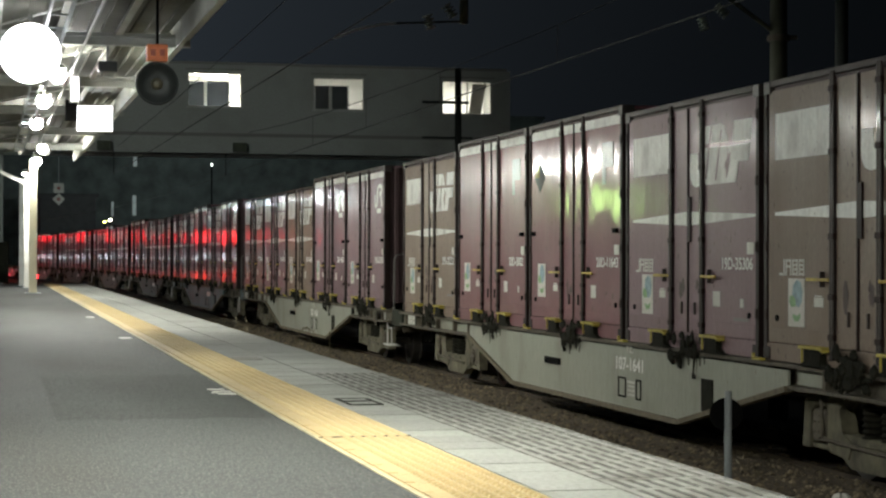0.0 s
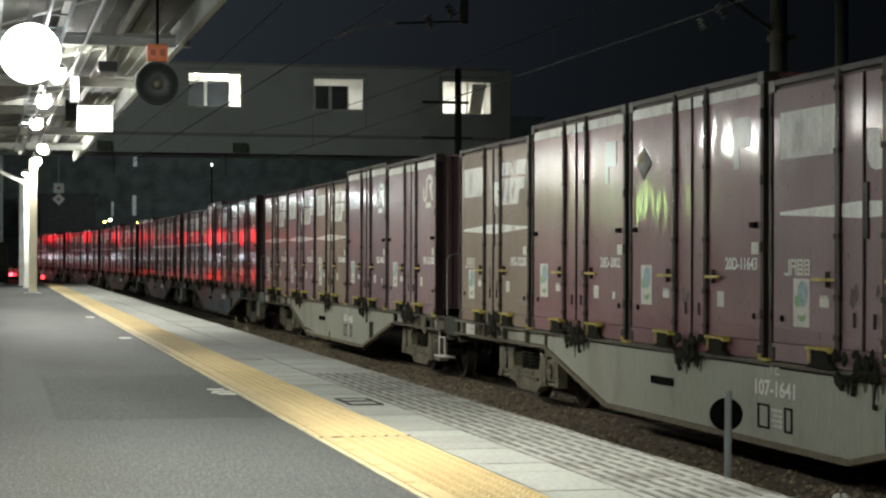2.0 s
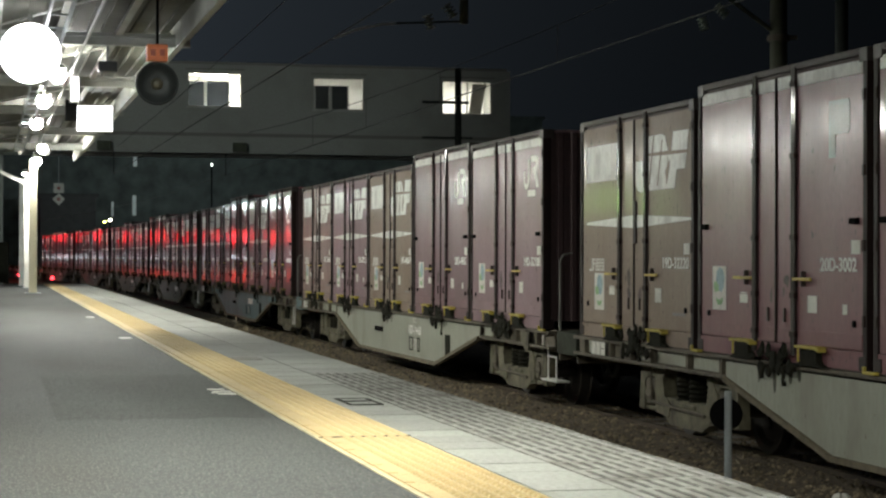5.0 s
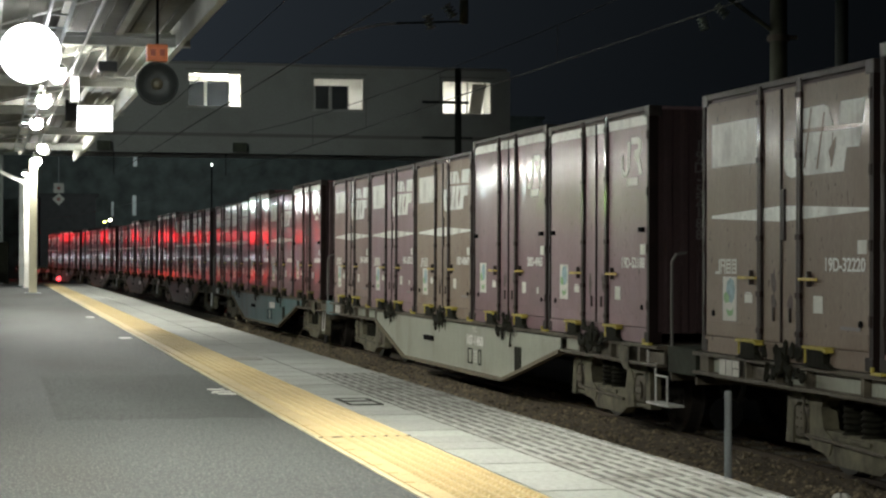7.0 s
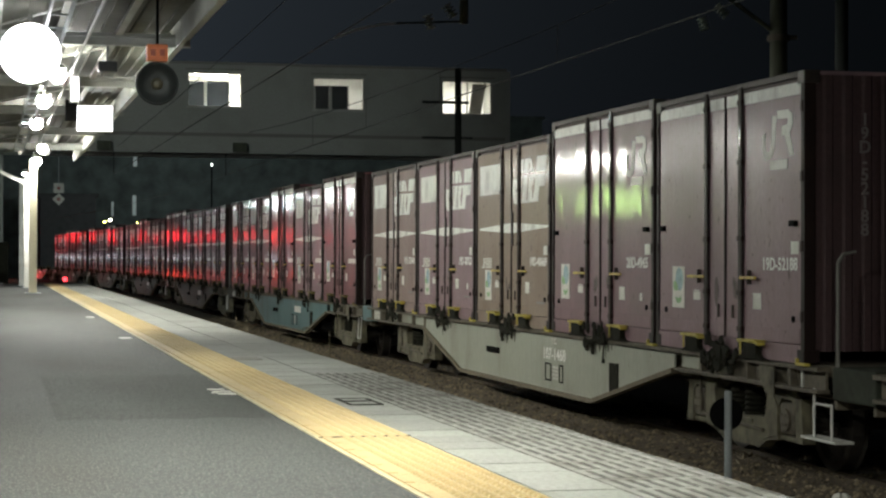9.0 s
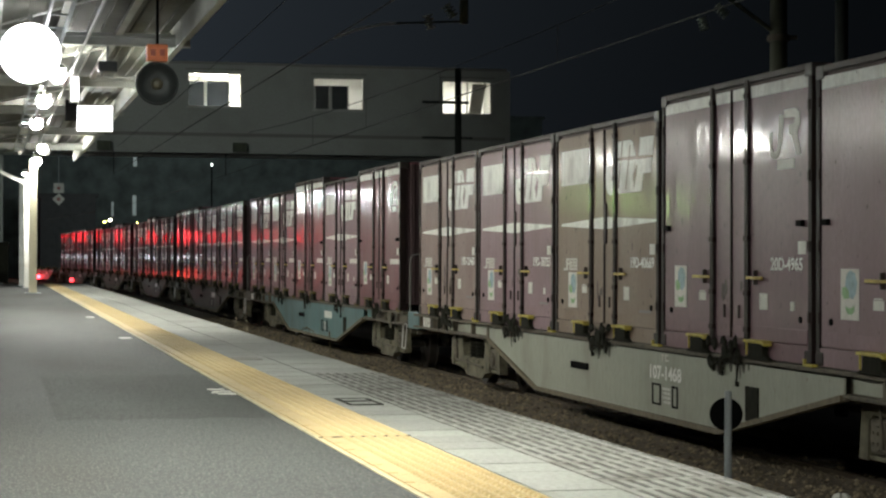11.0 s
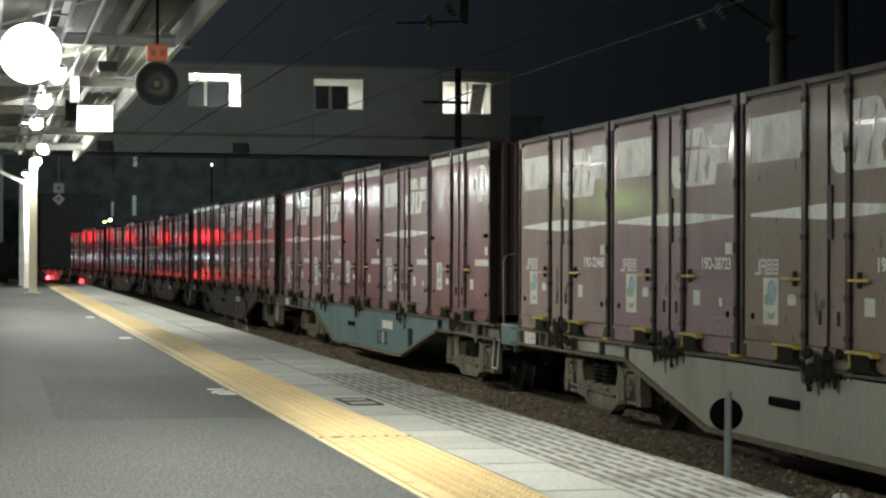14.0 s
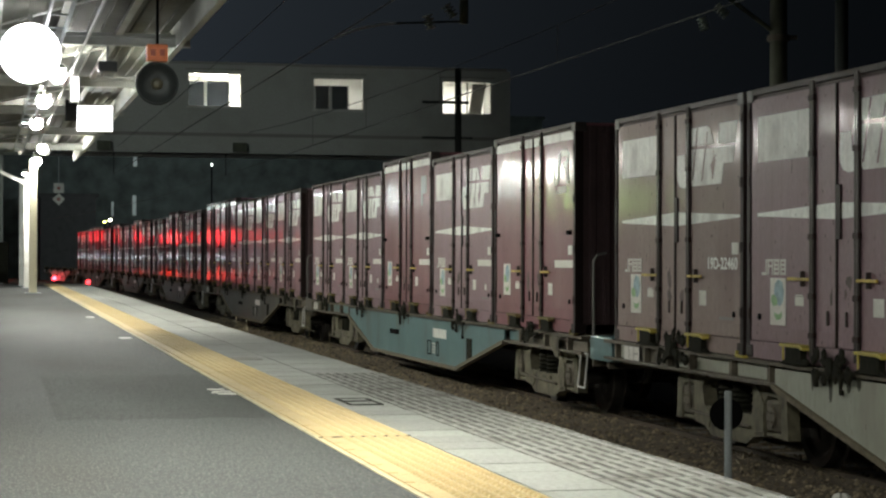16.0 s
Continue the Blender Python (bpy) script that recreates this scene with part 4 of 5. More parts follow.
    bm = B()
    ya, yb = wy(-0.14), wy(-0.49)
    loop = [(-1.20, wy(-0.16), -0.22), (-1.20, wy(-0.42), -0.22), (-1.20, wy(-0.30), -0.62), (-1.20, wy(-0.04), -0.62)]
    for p0, p1 in zip(loop, loop[1:] + loop[:1]) if not number else (((-1.20, ya, -0.20), (-1.20, ya, -0.605)), ((-1.20, yb, -0.31), (-1.20, yb, -0.605)), ((-1.20, ya, -0.325), (-1.20, yb, -0.325)), ((-1.20, wy(0.10), -0.07), (-1.20, wy(0.10), -0.24))):
        rod(bm, p0, p1, 0.012, 6)
    if number:
        box(bm, -1.25, -1.08, wy(-0.66), wy(0.02), -0.625, -0.605)
    part("step", bm, WHITE, w, "white-painted footstep")
    bm = B()
    yh = wy(-0.54)
    rod(bm, (-1.17, yh, -0.02), (-1.17, yh, 0.86), 0.017, 8)
    rod(bm, (-1.17, yh, 0.86), (-1.13, yh - 0.02, 0.93), 0.017, 8)
    rod(bm, (-1.13, yh - 0.02, 0.93), (-1.02, yh - 0.02, 0.95), 0.014, 8)
    part("handrail", bm, RAILING, w, "grey steel handrail")
    part("end_platform", box(B(), -1.19, 1.15, wy(-1.30), wy(-0.481), -0.05, -0.012), UNDER, w)
    part("brake_box", box(B(), -1.20, -0.72, wy(-1.30), wy(-0.50), -0.275, 0.0, 0.02), HOOD if number else paint, w, "hood at the wagon end")
    dp = part("data_plate", box(B(), -1.252, -1.246, wy(18.04), wy(18.52), -0.20, -0.055), STICKER, w, "white data plate")
    for k in range(2):
        part("divider", box(B(), -1.2545, -1.2522, wy(18.19 + 0.16 * k), wy(18.20 + 0.16 * k), -0.195, -0.06), UNDER, dp)
    part("divider", box(B(), -1.2545, -1.2522, wy(18.05), wy(18.185), -0.13, -0.123), UNDER, dp)
    wheels = bogie(w, 1.82) + bogie(w, 15.98)
    if glint_mat:
        # Glowing disc put in for a red glint on the side; no lamp
        bm = box(B(), -1.33, -1.2365, wy(10.75), wy(10.95), -0.72, -0.46, 0.02)
        lamp = part("tail_lamp", bm, BLACK, w, "dark block carrying a glowing red glint")
        part("lens", lathe(B(), [(0.15, 0.0), (0.12, 0.05), (0.04, 0.08)], 18, Matrix.Translation((-1.36, wy(10.74), -0.60)) @ Matrix.Rotation(radians(90), 4, "X")), glint_mat, lamp, "glowing disc standing for a red glint")
    return w, wheels


D, P, T = "diamond", "plain", "tall"
CONSIST = [  # place of the wagon's first container, paint, shade, number, containers from its near end
    (-20.58, WAGON_GREY, "light grey", "107-1641", [(D, BROWN, ""), (D, PLUM, "19D-35306"), (T, MAROON, "20D-11643"), (T, MAROON_SATIN, "20D-3002"), (D, BROWN, "19D-32220")]),
    (0.0, WAGON_GREY, "light grey", "107-1468", [(P, PLUM_SATIN, "19D-52188"), (T, PLUM_GLOSS, "20D-4965"), (D, BROWN, "19D-40669"), (D, PLUM, "19D-38723"), (D, FADED_PLUM, "19D-22460")]),
    (20.4, WAGON_TEAL, "teal", "", [(P, MAROON, ""), (D, PLUM, ""), (T, MAROON, ""), (D, PLUM, ""), (D, PLUM, "")]),
    (40.8, WAGON_DARK, "dark grey", "", [(D, PLUM, ""), (D, PLUM, ""), (D, PLUM, ""), (T, PLUM_GLOSS, ""), (T, MAROON, "")]),
    (61.2, WAGON_DARK, "dark grey", "", [(D, PLUM, ""), (D, PLUM, ""), (T, PLUM_GLOSS, ""), (D, MAROON, ""), (D, PLUM, "")]),
    (81.6, WAGON_DARK, "dark grey", "", [(D, PLUM, ""), (T, MAROON, ""), (D, PLUM, ""), (D, PLUM, ""), (T, PLUM_GLOSS, "")]),
    (102.0, WAGON_DARK, "dark grey", "", [(D, PLUM, ""), (T, MAROON, ""), (T, PLUM_GLOSS, ""), (D, PLUM, ""), (D, MAROON, "")]),
    (122.4, WAGON_TEAL, "teal", "", []),
]
SHADES = {BROWN.name: "faded brown", FADED_PLUM.name: "faded plum-brown", PLUM.name: "plum-coloured", PLUM_SATIN.name: "satin plum-coloured", PLUM_GLOSS.name: "glossy plum-coloured", MAROON.name: "maroon", MAROON_SATIN.name: "satin maroon"}
TRAIN = []


def build_train():
    n = 0
    for q, paint, shade, number, load in CONSIST:
        w, wheels = wagon(paint, shade, number, bool(load), {122.4: GLINT_GLOW, 102.0: GLINT_DIM}.get(q))
        boxes = []
        for i, (kind, colour, num) in enumerate(load):
            first = q < -20
            tall = {"tall": 2.57, "diamond": 2.465}[kind] if first else None
            boxes.append((container(kind, colour, num, SHADES[colour.name], n % 5, tall), wy((3.83 if first else 3.8) * i + LEN / 2)))
            n += 1
        TRAIN.append((q, w, wheels, boxes))


build_train()


def train_y(t):
    return 15.223 + 1.974 * (9 - t) - 0.000385 * ((t - 8) ** 2 - 1)


def wagon_pose(q, t):
    y = q + 9.47 + train_y(t)
    s, k = bend(y)
    return pose(TRACK_2 + s, y, DECK, 0, 0, -math.degrees(math.atan(k)))

# ---------------------------------------------------------------- platform canopy
ROOF_Z, ROOF_X, ROOF_END = 3.0, 1.93, 44.0


def canopy():
    c = tagged(thing("platform_canopy", "pale steel-framed platform canopy with sheet roofing", "canopy"), kind="structure")
    bm = box(B(), -4.2, ROOF_X - 0.02, -14, ROOF_END, ROOF_Z + 0.20, ROOF_Z + 0.23)
    for i in range(40):
        box(bm, -4.2 + 0.153 * i, -4.17 + 0.153 * i, -14, ROOF_END, ROOF_Z + 0.175, ROOF_Z + 0.20)
    part("roof_sheet", bm, ROOF_SHEET, c, "weathered corrugated roof sheet")
    bm = box(B(), ROOF_X - 0.05, ROOF_X, -14, ROOF_END, ROOF_Z - 0.04, ROOF_Z + 0.22)
    box(bm, ROOF_X, ROOF_X + 0.10, -14, ROOF_END, ROOF_Z + 0.05, ROOF_Z + 0.07)
    box(bm, ROOF_X + 0.08, ROOF_X + 0.10, -14, ROOF_END, ROOF_Z + 0.07, ROOF_Z + 0.16)
    part("gutter", bm, ROOF_STEEL, c, "pale metal edge gutter")
    for x in (1.30, 0.70, 0.10, -0.6, -1.5, -2.6):
        bm = box(B(), x - 0.035, x + 0.035, -14, ROOF_END, ROOF_Z + 0.07, ROOF_Z + 0.075)
        box(bm, x - 0.003, x + 0.003, -14, ROOF_END, ROOF_Z + 0.075, ROOF_Z + 0.17)
        part("purlin", bm, ROOF_STEEL, c)
    for i in range(13):
        y = -9.8 + 4.95 * i
        if y > ROOF_END:
            break
        bm = box(B(), -4.1, ROOF_X + 0.10, y - 0.075, y + 0.075, ROOF_Z - 0.03, ROOF_Z - 0.018)
        box(bm, -4.1, ROOF_X + 0.10, y - 0.005, y + 0.005, ROOF_Z - 0.018, ROOF_Z + 0.10)
        box(bm, -4.1, ROOF_X + 0.10, y - 0.075, y + 0.075, ROOF_Z + 0.055, ROOF_Z + 0.067)
        part("rafter", bm, ROOF_STEEL, c)
        bm = B()
        rod(bm, (ROOF_X - 0.1, y + 0.1, ROOF_Z + 0.12), (0.1, y + 4.8, ROOF_Z + 0.12), 0.012, 6)
        part("brace", bm, ROOF_STEEL, c)
    for y in (-8, 4, 16, 28, 39):
        part("column", box(B(), -1.6, -1.4, y - 0.1, y + 0.1, 0.0, ROOF_Z - 0.03, 0.01), CREAM, c, "cream-painted steel column")
    bm = B()
    for x in (0.52, 0.70):
        box(bm, x - 0.012, x + 0.012, 12, 40, ROOF_Z - 0.10, ROOF_Z - 0.06)
    for i in range(28):
        box(bm, 0.52, 0.70, 12 + i, 12.03 + i, ROOF_Z - 0.095, ROOF_Z - 0.08)
    part("cable_tray", bm, GALV, c, "galvanised cable tray")
    for x in (0.95,):
        part("conduit", rod(B(), (x, -10, ROOF_Z - 0.05), (x, 43, ROOF_Z - 0.05), 0.018, 8), ROOF_STEEL, c)


canopy()


def platform_lamp(x, y, z=2.9, watt=50.0, globe=TUBE, r=0.095, lean=-8):
    f = thing("platform_lamp", "round white lamp under the canopy, lit" if y < ROOF_END else "round white lamp on a post, lit", "lamp", "platform lamps", pose(x, y, z))
    if y < ROOF_END:
        bm = rod(B(), (0, 0, 0.10), (0, 0, ROOF_Z + 0.07 - z), 0.014, 8)
    else:
        bm = rod(B(), (0, 0, -1.5 - z), (0, 0, -0.09), 0.04, 8)
    part("stem", bm, ROOF_STEEL, f)
    part("cap", lathe(B(), [(0.03, 0.14), (0.07, 0.12), (0.10, 0.075), (0.09, 0.07)], 20, pose(0, 0, 0)), ROOF_STEEL, f)
    prof = [(r * math.cos(a), r * math.sin(a)) for a in [radians(-88 + 14 * k) for k in range(10)]]
    part("globe", lathe(B(), prof, 20, pose(0, 0, 0)), globe, f, "glowing white globe", True)
    lamp = bpy.data.lights.new("lamp_light", "AREA")
    lamp.shape, lamp.size, lamp.energy, lamp.color = "DISK", 0.2, watt, (0.985, 1.0, 0.885)
    ob = new("lamp_light", lamp)
    ob.parent, ob.matrix_basis = f, pose(0.01, 0, -r - 0.016, 0, lean)


platform_lamp(1.0, 7.8, watt=106.0, lean=-6)
# These two are unseen, added to brighten the near containers and slabs
platform_lamp(1.0, 0.4, watt=225.0, lean=-7)
platform_lamp(1.0, 14.1, z=3.0, watt=38.0, globe=DIM_TUBE, r=0.06, lean=6)
platform_lamp(0.74, 26.4, watt=62.0, lean=-8)
for lx, ly, power in ((0.79, 22.6, 60.0), (0.75, 30.9, 76.0), (1.05, 38.2, 90.0), (1.07, 43.2, 40.0)):
    platform_lamp(lx, ly, watt=power, globe=TUBE if ly < 35 else SOFT_TUBE, lean=-38)


def clock():
    c = thing("platform_clock", "round lit platform clock hanging from the canopy", "clock", m=pose(0.385, 18.3, 2.695))
    back = Matrix.Rotation(radians(90), 4, "X")
    part("case", lathe(B(), [(0.26, -0.09), (0.285, -0.085), (0.285, 0.085), (0.26, 0.09)], 48, back), ROOF_STEEL, c, smooth=False)
    for s in (-1, 1):
        part("face", lathe(B(), [(0.277, 0.0), (0.272, 0.02), (0.15, 0.035), (0.02, 0.04)], 48, pose(0, s * -0.09, 0) @ Matrix.Rotation(radians(90 * (1 if s > 0 else -1)), 4, "X")), LIT_FACE, c, "glowing white face")
    part("hanger", rod(B(), (0, 0, 0.29), (0, 0, ROOF_Z - 2.70 + 0.07), 0.02, 8), ROOF_STEEL, c)


clock()


def lit_sign(x0, x1, y, z0, z1, label, face, name="lit_sign"):
    s = thing(name, label, "sign", m=pose((x0 + x1) / 2, y, (z0 + z1) / 2))
    w, h = (x1 - x0) / 2, (z1 - z0) / 2
    part("case", box(B(), -w - 0.02, w + 0.02, -0.07, 0.07, -h - 0.02, h + 0.02, 0.01), ROOF_STEEL, s)
    part("face", box(B(), -w, w, -0.08, -0.0705, -h, h), face, s, "glowing panel")
    for dx in (-0.6 * w, 0.6 * w):
        if y > ROOF_END:
            part("leg", rod(B(), (dx, 0, -(z0 + z1) / 2), (dx, 0, -h), 0.025, 8), ROOF_STEEL, s)
        else:
            part("hanger", rod(B(), (dx, 0, h), (dx, 0, max(h + 0.05, ROOF_Z + 0.05 - (z0 + z1) / 2)), 0.012, 6), ROOF_STEEL, s)


lit_sign(1.27, 1.76, 28.4, 2.64, 2.99, "square lit sign box hanging at the canopy edge", LIT_SIGN)
dark_sign = thing("unlit_sign", "dark unlit sign box hanging beside the lit one", "sign", m=pose(1.17, 28.0, 2.90))
part("case", box(B(), -0.085, 0.085, -0.07, 0.07, -0.15, 0.15, 0.01), BLACK, dark_sign)
part("hanger", rod(B(), (0, 0, 0.15), (0, 0, 0.19), 0.012, 6), ROOF_STEEL, dark_sign)
lit_sign(1.00, 1.08, 24.0, 2.72, 3.0, "narrow lit sign box under the canopy", LIT_SIGN)
# Out of view; sized and placed for the green reflection on the containers
lit_sign(-3.8, -2.4, 50.0, 2.08, 2.66, "unseen lit green sign, placed for its reflection on the containers", GREEN_GLOW)


def horn():
    h = thing("round_indicator", "round dark lamp housing hanging below an orange box", "indicator", m=pose(1.43, 16.8, 2.315))
    back = Matrix.Rotation(radians(90), 4, "X")
    part("rim", lathe(B(), [(0.14, -0.05), (0.18, -0.04), (0.187, 0.0), (0.18, 0.025), (0.168, 0.025), (0.16, 0.0), (0.084, -0.025), (0.02, -0.025)], 40, back), HORN, h, "dark round dish", True)
    part("lens", lathe(B(), [(0.052, -0.025), (0.048, 0.01), (0.03, 0.025), (0.005, 0.03)], 24, back), material("dull_lens", (0.10, 0.09, 0.06), 0.35), h, "dull glass lens", True)
    b = part("orange_box", box(B(), -0.093, 0.085, -0.07, 0.07, 0.19, 0.335, 0.01), ORANGE, h, "orange box")
    for x0 in (-0.063, 0.017):
        part("lettering", box(B(), x0, x0 + 0.042, -0.074, -0.0705, 0.235, 0.29), material("dull_orange_mark", (0.40, 0.06, 0.02), 0.5), b, "dull mark, unreadable")
    part("hanger", rod(B(), (0.0, 0, 0.335), (0.0, 0, 0.79), 0.012, 8), BLACK, h)


horn()


def camera_box():
    s = thing("loudspeaker", "small dark loudspeaker box under the canopy", "loudspeaker", m=pose(1.25, 20.9, 2.84))
    part("case", box(B(), -0.10, 0.10, -0.08, 0.08, -0.05, 0.06, 0.01), HORN, s)
    part("bracket", rod(B(), (0, 0, 0.06), (0, 0, 0.24), 0.012, 6), GALV, s)
    part("badge", box(B(), -0.01, 0.05, -0.03, 0.0, 0.0605, 0.09), PORCELAIN, s)


camera_box()


def post(x, y, w, mat, h, label):
    p = thing("platform_post", label, "post", "posts on the platform", pose(x, y, 0))
    part("shaft", box(B(), -w / 2, w / 2, -w / 2, w / 2, 0.0, h, 0.012), mat, p)
    part("base_plate", box(B(), -w, w, -w, w, 0.0005, 0.02, 0.004), GALV, p)
    return p


post(0.99, 43.4, 0.17, CREAM, ROOF_Z - 0.04, "cream-painted square steel canopy post")
white_post = post(0.995, 50.5, 0.15, STICKER, 2.95, "white square post lit by the lamp above")
part("brace", prism_xz([(-0.076, 2.66), (-0.076, 2.76), (-1.5, 3.40), (-1.5, 3.32)], -0.04, 0.04), STICKER, white_post, "white slanting brace")
post(0.93, 54.0, 0.14, STICKER, 2.95, "white square post at the platform end")

# far end shelter beyond the canopy: beams on the white posts and a lamp
far_lamp = thing("post_lamp", "white lamp on the platform post, lit", "lamp", m=pose(0.95, 49.6, 2.9))
part("arm", box(B(), -0.03, 0.03, 0.0, 0.8, 0.081, 0.12), ROOF_STEEL, far_lamp)
part("housing", box(B(), -0.09, 0.09, -0.1, 0.1, 0.0, 0.08, 0.01), ROOF_STEEL, far_lamp)
part("tube", rod(B(), (-0.08, 0, -0.02), (0.08, 0, -0.02), 0.016, 8), TUBE, far_lamp)
pl = bpy.data.lights.new("post_light", "AREA")
pl.shape, pl.size, pl.size_y, pl.energy, pl.color = "RECTANGLE", 0.18, 0.12, 90.0, (1.0, 1.0, 0.92)
plo = new("post_light", pl)
plo.parent, plo.matrix_basis = far_lamp, pose(0, 0, -0.05)

# fence at the platform end
fence = thing("platform_fence", "dark steel fence across the platform end", "fence")
for i in range(8):
    part("post", box(B(), -7.0 + 1.08 * i, -6.94 + 1.08 * i, PLAT_END - 0.25, PLAT_END - 0.19, 0.0, 1.25, 0.005), GRIME_SHADE, fence)
for z in (0.1, 0.62, 1.18):
    part("rail", box(B(), -7.0, 0.62, PLAT_END - 0.235, PLAT_END - 0.205, z, z + 0.05, 0.005), GRIME_SHADE, fence)
part("panel", box(B(), -6.95, 0.60, PLAT_END - 0.188, PLAT_END - 0.18, 0.05, 1.2), GRIME_SHADE, fence)

# marker post between the tracks
mk = thing("marker_post", "grey steel marker post with a round black disc", "marker", m=pose(6.1, 15.31, -1.30))
part("shaft", rod(B(), (0, 0, 0), (0, 0, 0.995), 0.031, 12), GALV, mk)
part("disc", lathe(B(), [(0.14, -0.004), (0.14, 0.004)], 32, pose(0.0, 0.045, 0.795) @ Matrix.Rotation(radians(90), 4, "X") @ Matrix.Rotation(radians(-20), 4, "Y")), BLACK, mk, "black round disc")

# ---------------------------------------------------------------- overbridge
BY = 66.0


def overbridge():
    b = tagged(thing("overbridge", "grey mortar-walled station overbridge with lit windows", "bridge"), kind="structure")
    holes = [(6.65, 8.49, 5.95, 7.11), (10.99, 12.77, 5.92, 7.04), (15.58, 17.37, 5.85, 7.03)]
    z0, z1, zs, x0, x1 = 4.36, 7.40, 5.0, -9.0, 17.85
    panels = [(x0, x1, zs + 0.05, 5.85), (x0, x1, 7.11, z1)]
    xs = [x0] + [v for h in holes for v in h[:2]] + [x1]
    panels += [(a, c, 5.85, 7.11) for a, c in zip(xs[::2], xs[1::2])]
    for a, c, lo, hi in holes:
        panels += [(a, c, 5.85, lo)] if lo > 5.86 else []
        panels += [(a, c, hi, 7.11)] if hi < 7.10 else []
    for a, c, lo, hi in panels:
        part("wall", box(B(), a, c, BY, BY + 0.2, lo, hi), WALL, b, "weathered grey mortar wall")
    part("girder", box(B(), x0, x1, BY + 0.02, BY + 0.3, z0, zs - 0.06), WALL, b, "grey lower girder face")
    part("ledge", box(B(), x0, x1, BY - 0.06, BY + 0.25, zs - 0.06, zs + 0.05), TRIM, b, "darker horizontal ledge")
    part("parapet_cap", box(B(), x0, x1 + 0.05, BY - 0.08, BY + 3.3, z1, z1 + 0.08), TRIM, b)
    part("back_wall", box(B(), x0, x1, BY + 3.0, BY + 3.2, z0, z1), INNER, b)
    part("floor_slab", box(B(), x0, x1, BY + 0.3, BY + 3.0, z0 + 0.1, zs - 0.1), TRIM, b)
    part("ceiling_slab", box(B(), x0, x1, BY + 0.2, BY + 3.0, z1 - 0.12, z1 - 0.002), INNER, b)
    part("end_wall", box(B(), x1 - 0.001, x1 + 0.2, BY, BY + 3.2, z0, z1), WALL, b)
    for i, (a, c, lo, hi) in enumerate(holes):
        w = part("window", B_frame(a, c, lo, hi), SASH, b, "aluminium-framed sliding window")
        part("sill", box(B(), a - 0.05, c + 0.05, BY - 0.05, BY + 0.05, lo - 0.05, lo - 0.001), SASH, w)
        part("hood", box(B(), a - 0.08, c + 0.08, BY - 0.12, BY - 0.001, hi + 0.10, hi + 0.13), TRIM, w)
        n = (0.0, 0.32, 0.35, 0.78) if i == 0 else ((0.03, 0.33, 0.36, 0.69) if i == 1 else None)
        wd = c - a
        top = hi - 0.28
        if n:
            for k in (0, 2):
                part("pane", box(B(), a + n[k] * wd + 0.03, a + n[k + 1] * wd - 0.03, BY + 0.08, BY + 0.09, lo + 0.03, top), FROST, w, "dark frosted pane")
                bm = B()
                for e in (n[k], n[k + 1]):
                    box(bm, a + e * wd - 0.025, a + e * wd + 0.025, BY + 0.07, BY + 0.10, lo + 0.03, top + 0.02)
                part("stile", bm, SASH if i else INNER, w)
        else:
            part("stile", box(B(), a + 0.50 * wd, a + 0.53 * wd, BY + 0.07, BY + 0.1, lo + 0.03, hi - 0.03), SASH, w)
            part("blind", prism_xz([(a + 0.62 * wd, lo + 0.04), (a + 0.86 * wd, lo + 0.04), (a + 0.98 * wd, hi - 0.05), (a + 0.70 * wd, hi - 0.05)], BY + 0.6, BY + 0.65), TRIM, w, "slanting stair beam behind the glass")
    # corridor lamps
    for x, watt in ((7.6, 290.0), (11.9, 28.0), (16.6, 60.0)):
        f = thing("corridor_lamp", "white ceiling lamp in the overbridge corridor, lit", "lamp", "lamps in the overbridge", pose(x, BY + 1.5, z1 - 0.16))
        part("housing", box(B(), -0.6, 0.6, -0.1, 0.1, -0.04, 0.038, 0.01), INNER, f)
        part("tube", rod(B(), (-0.58, 0, -0.06), (0.58, 0, -0.06), 0.016, 8), CORRIDOR_TUBE, f)
        la = bpy.data.lights.new("corridor_light", "AREA")
        la.shape, la.size, la.size_y, la.energy, la.color = "RECTANGLE", 1.2, 0.15, watt, (1.0, 0.98, 0.9)
        lo_ = new("corridor_light", la)
        lo_.parent, lo_.matrix_basis = f, pose(0, 0, -0.09)
    for x in (9.7, 14.2):
        part("partition", box(B(), x, x + 0.1, BY + 0.2, BY + 3.0, zs - 0.1, z1 - 0.13), INNER, b)
    for x in (-4.0, 0.3, 17.4):
        part("column", box(B(), x - 0.25, x + 0.25, BY + 1.2, BY + 1.8, -1.5, z0 + 0.09, 0.02), WALL, b)
    for x in (TRACK_1, TRACK_2):
        part("wire_hanger", rod(B(), (x, BY + 0.15, 3.60), (x, BY + 0.15, z0 + 0.01), 0.02, 6), MAST_PAINT, b)
    bm = B()
    for x, z in ((3.6, 4.62), (8.2, 4.62)):
        box(bm, x, x + 0.45, BY - 0.25, BY + 0.015, z - 0.22, z + 0.1, 0.02)
    part("duct_box", bm, POLE, b)


def B_frame(a, c, lo, hi):
    bm = B()
    for p in ((a, c, lo, lo + 0.035), (a, c, hi - 0.035, hi), (a, a + 0.035, lo + 0.035, hi - 0.035), (c - 0.035, c, lo + 0.035, hi - 0.035)):
        box(bm, p[0], p[1], BY + 0.05, BY + 0.12, p[2], p[3])
    return bm


overbridge()

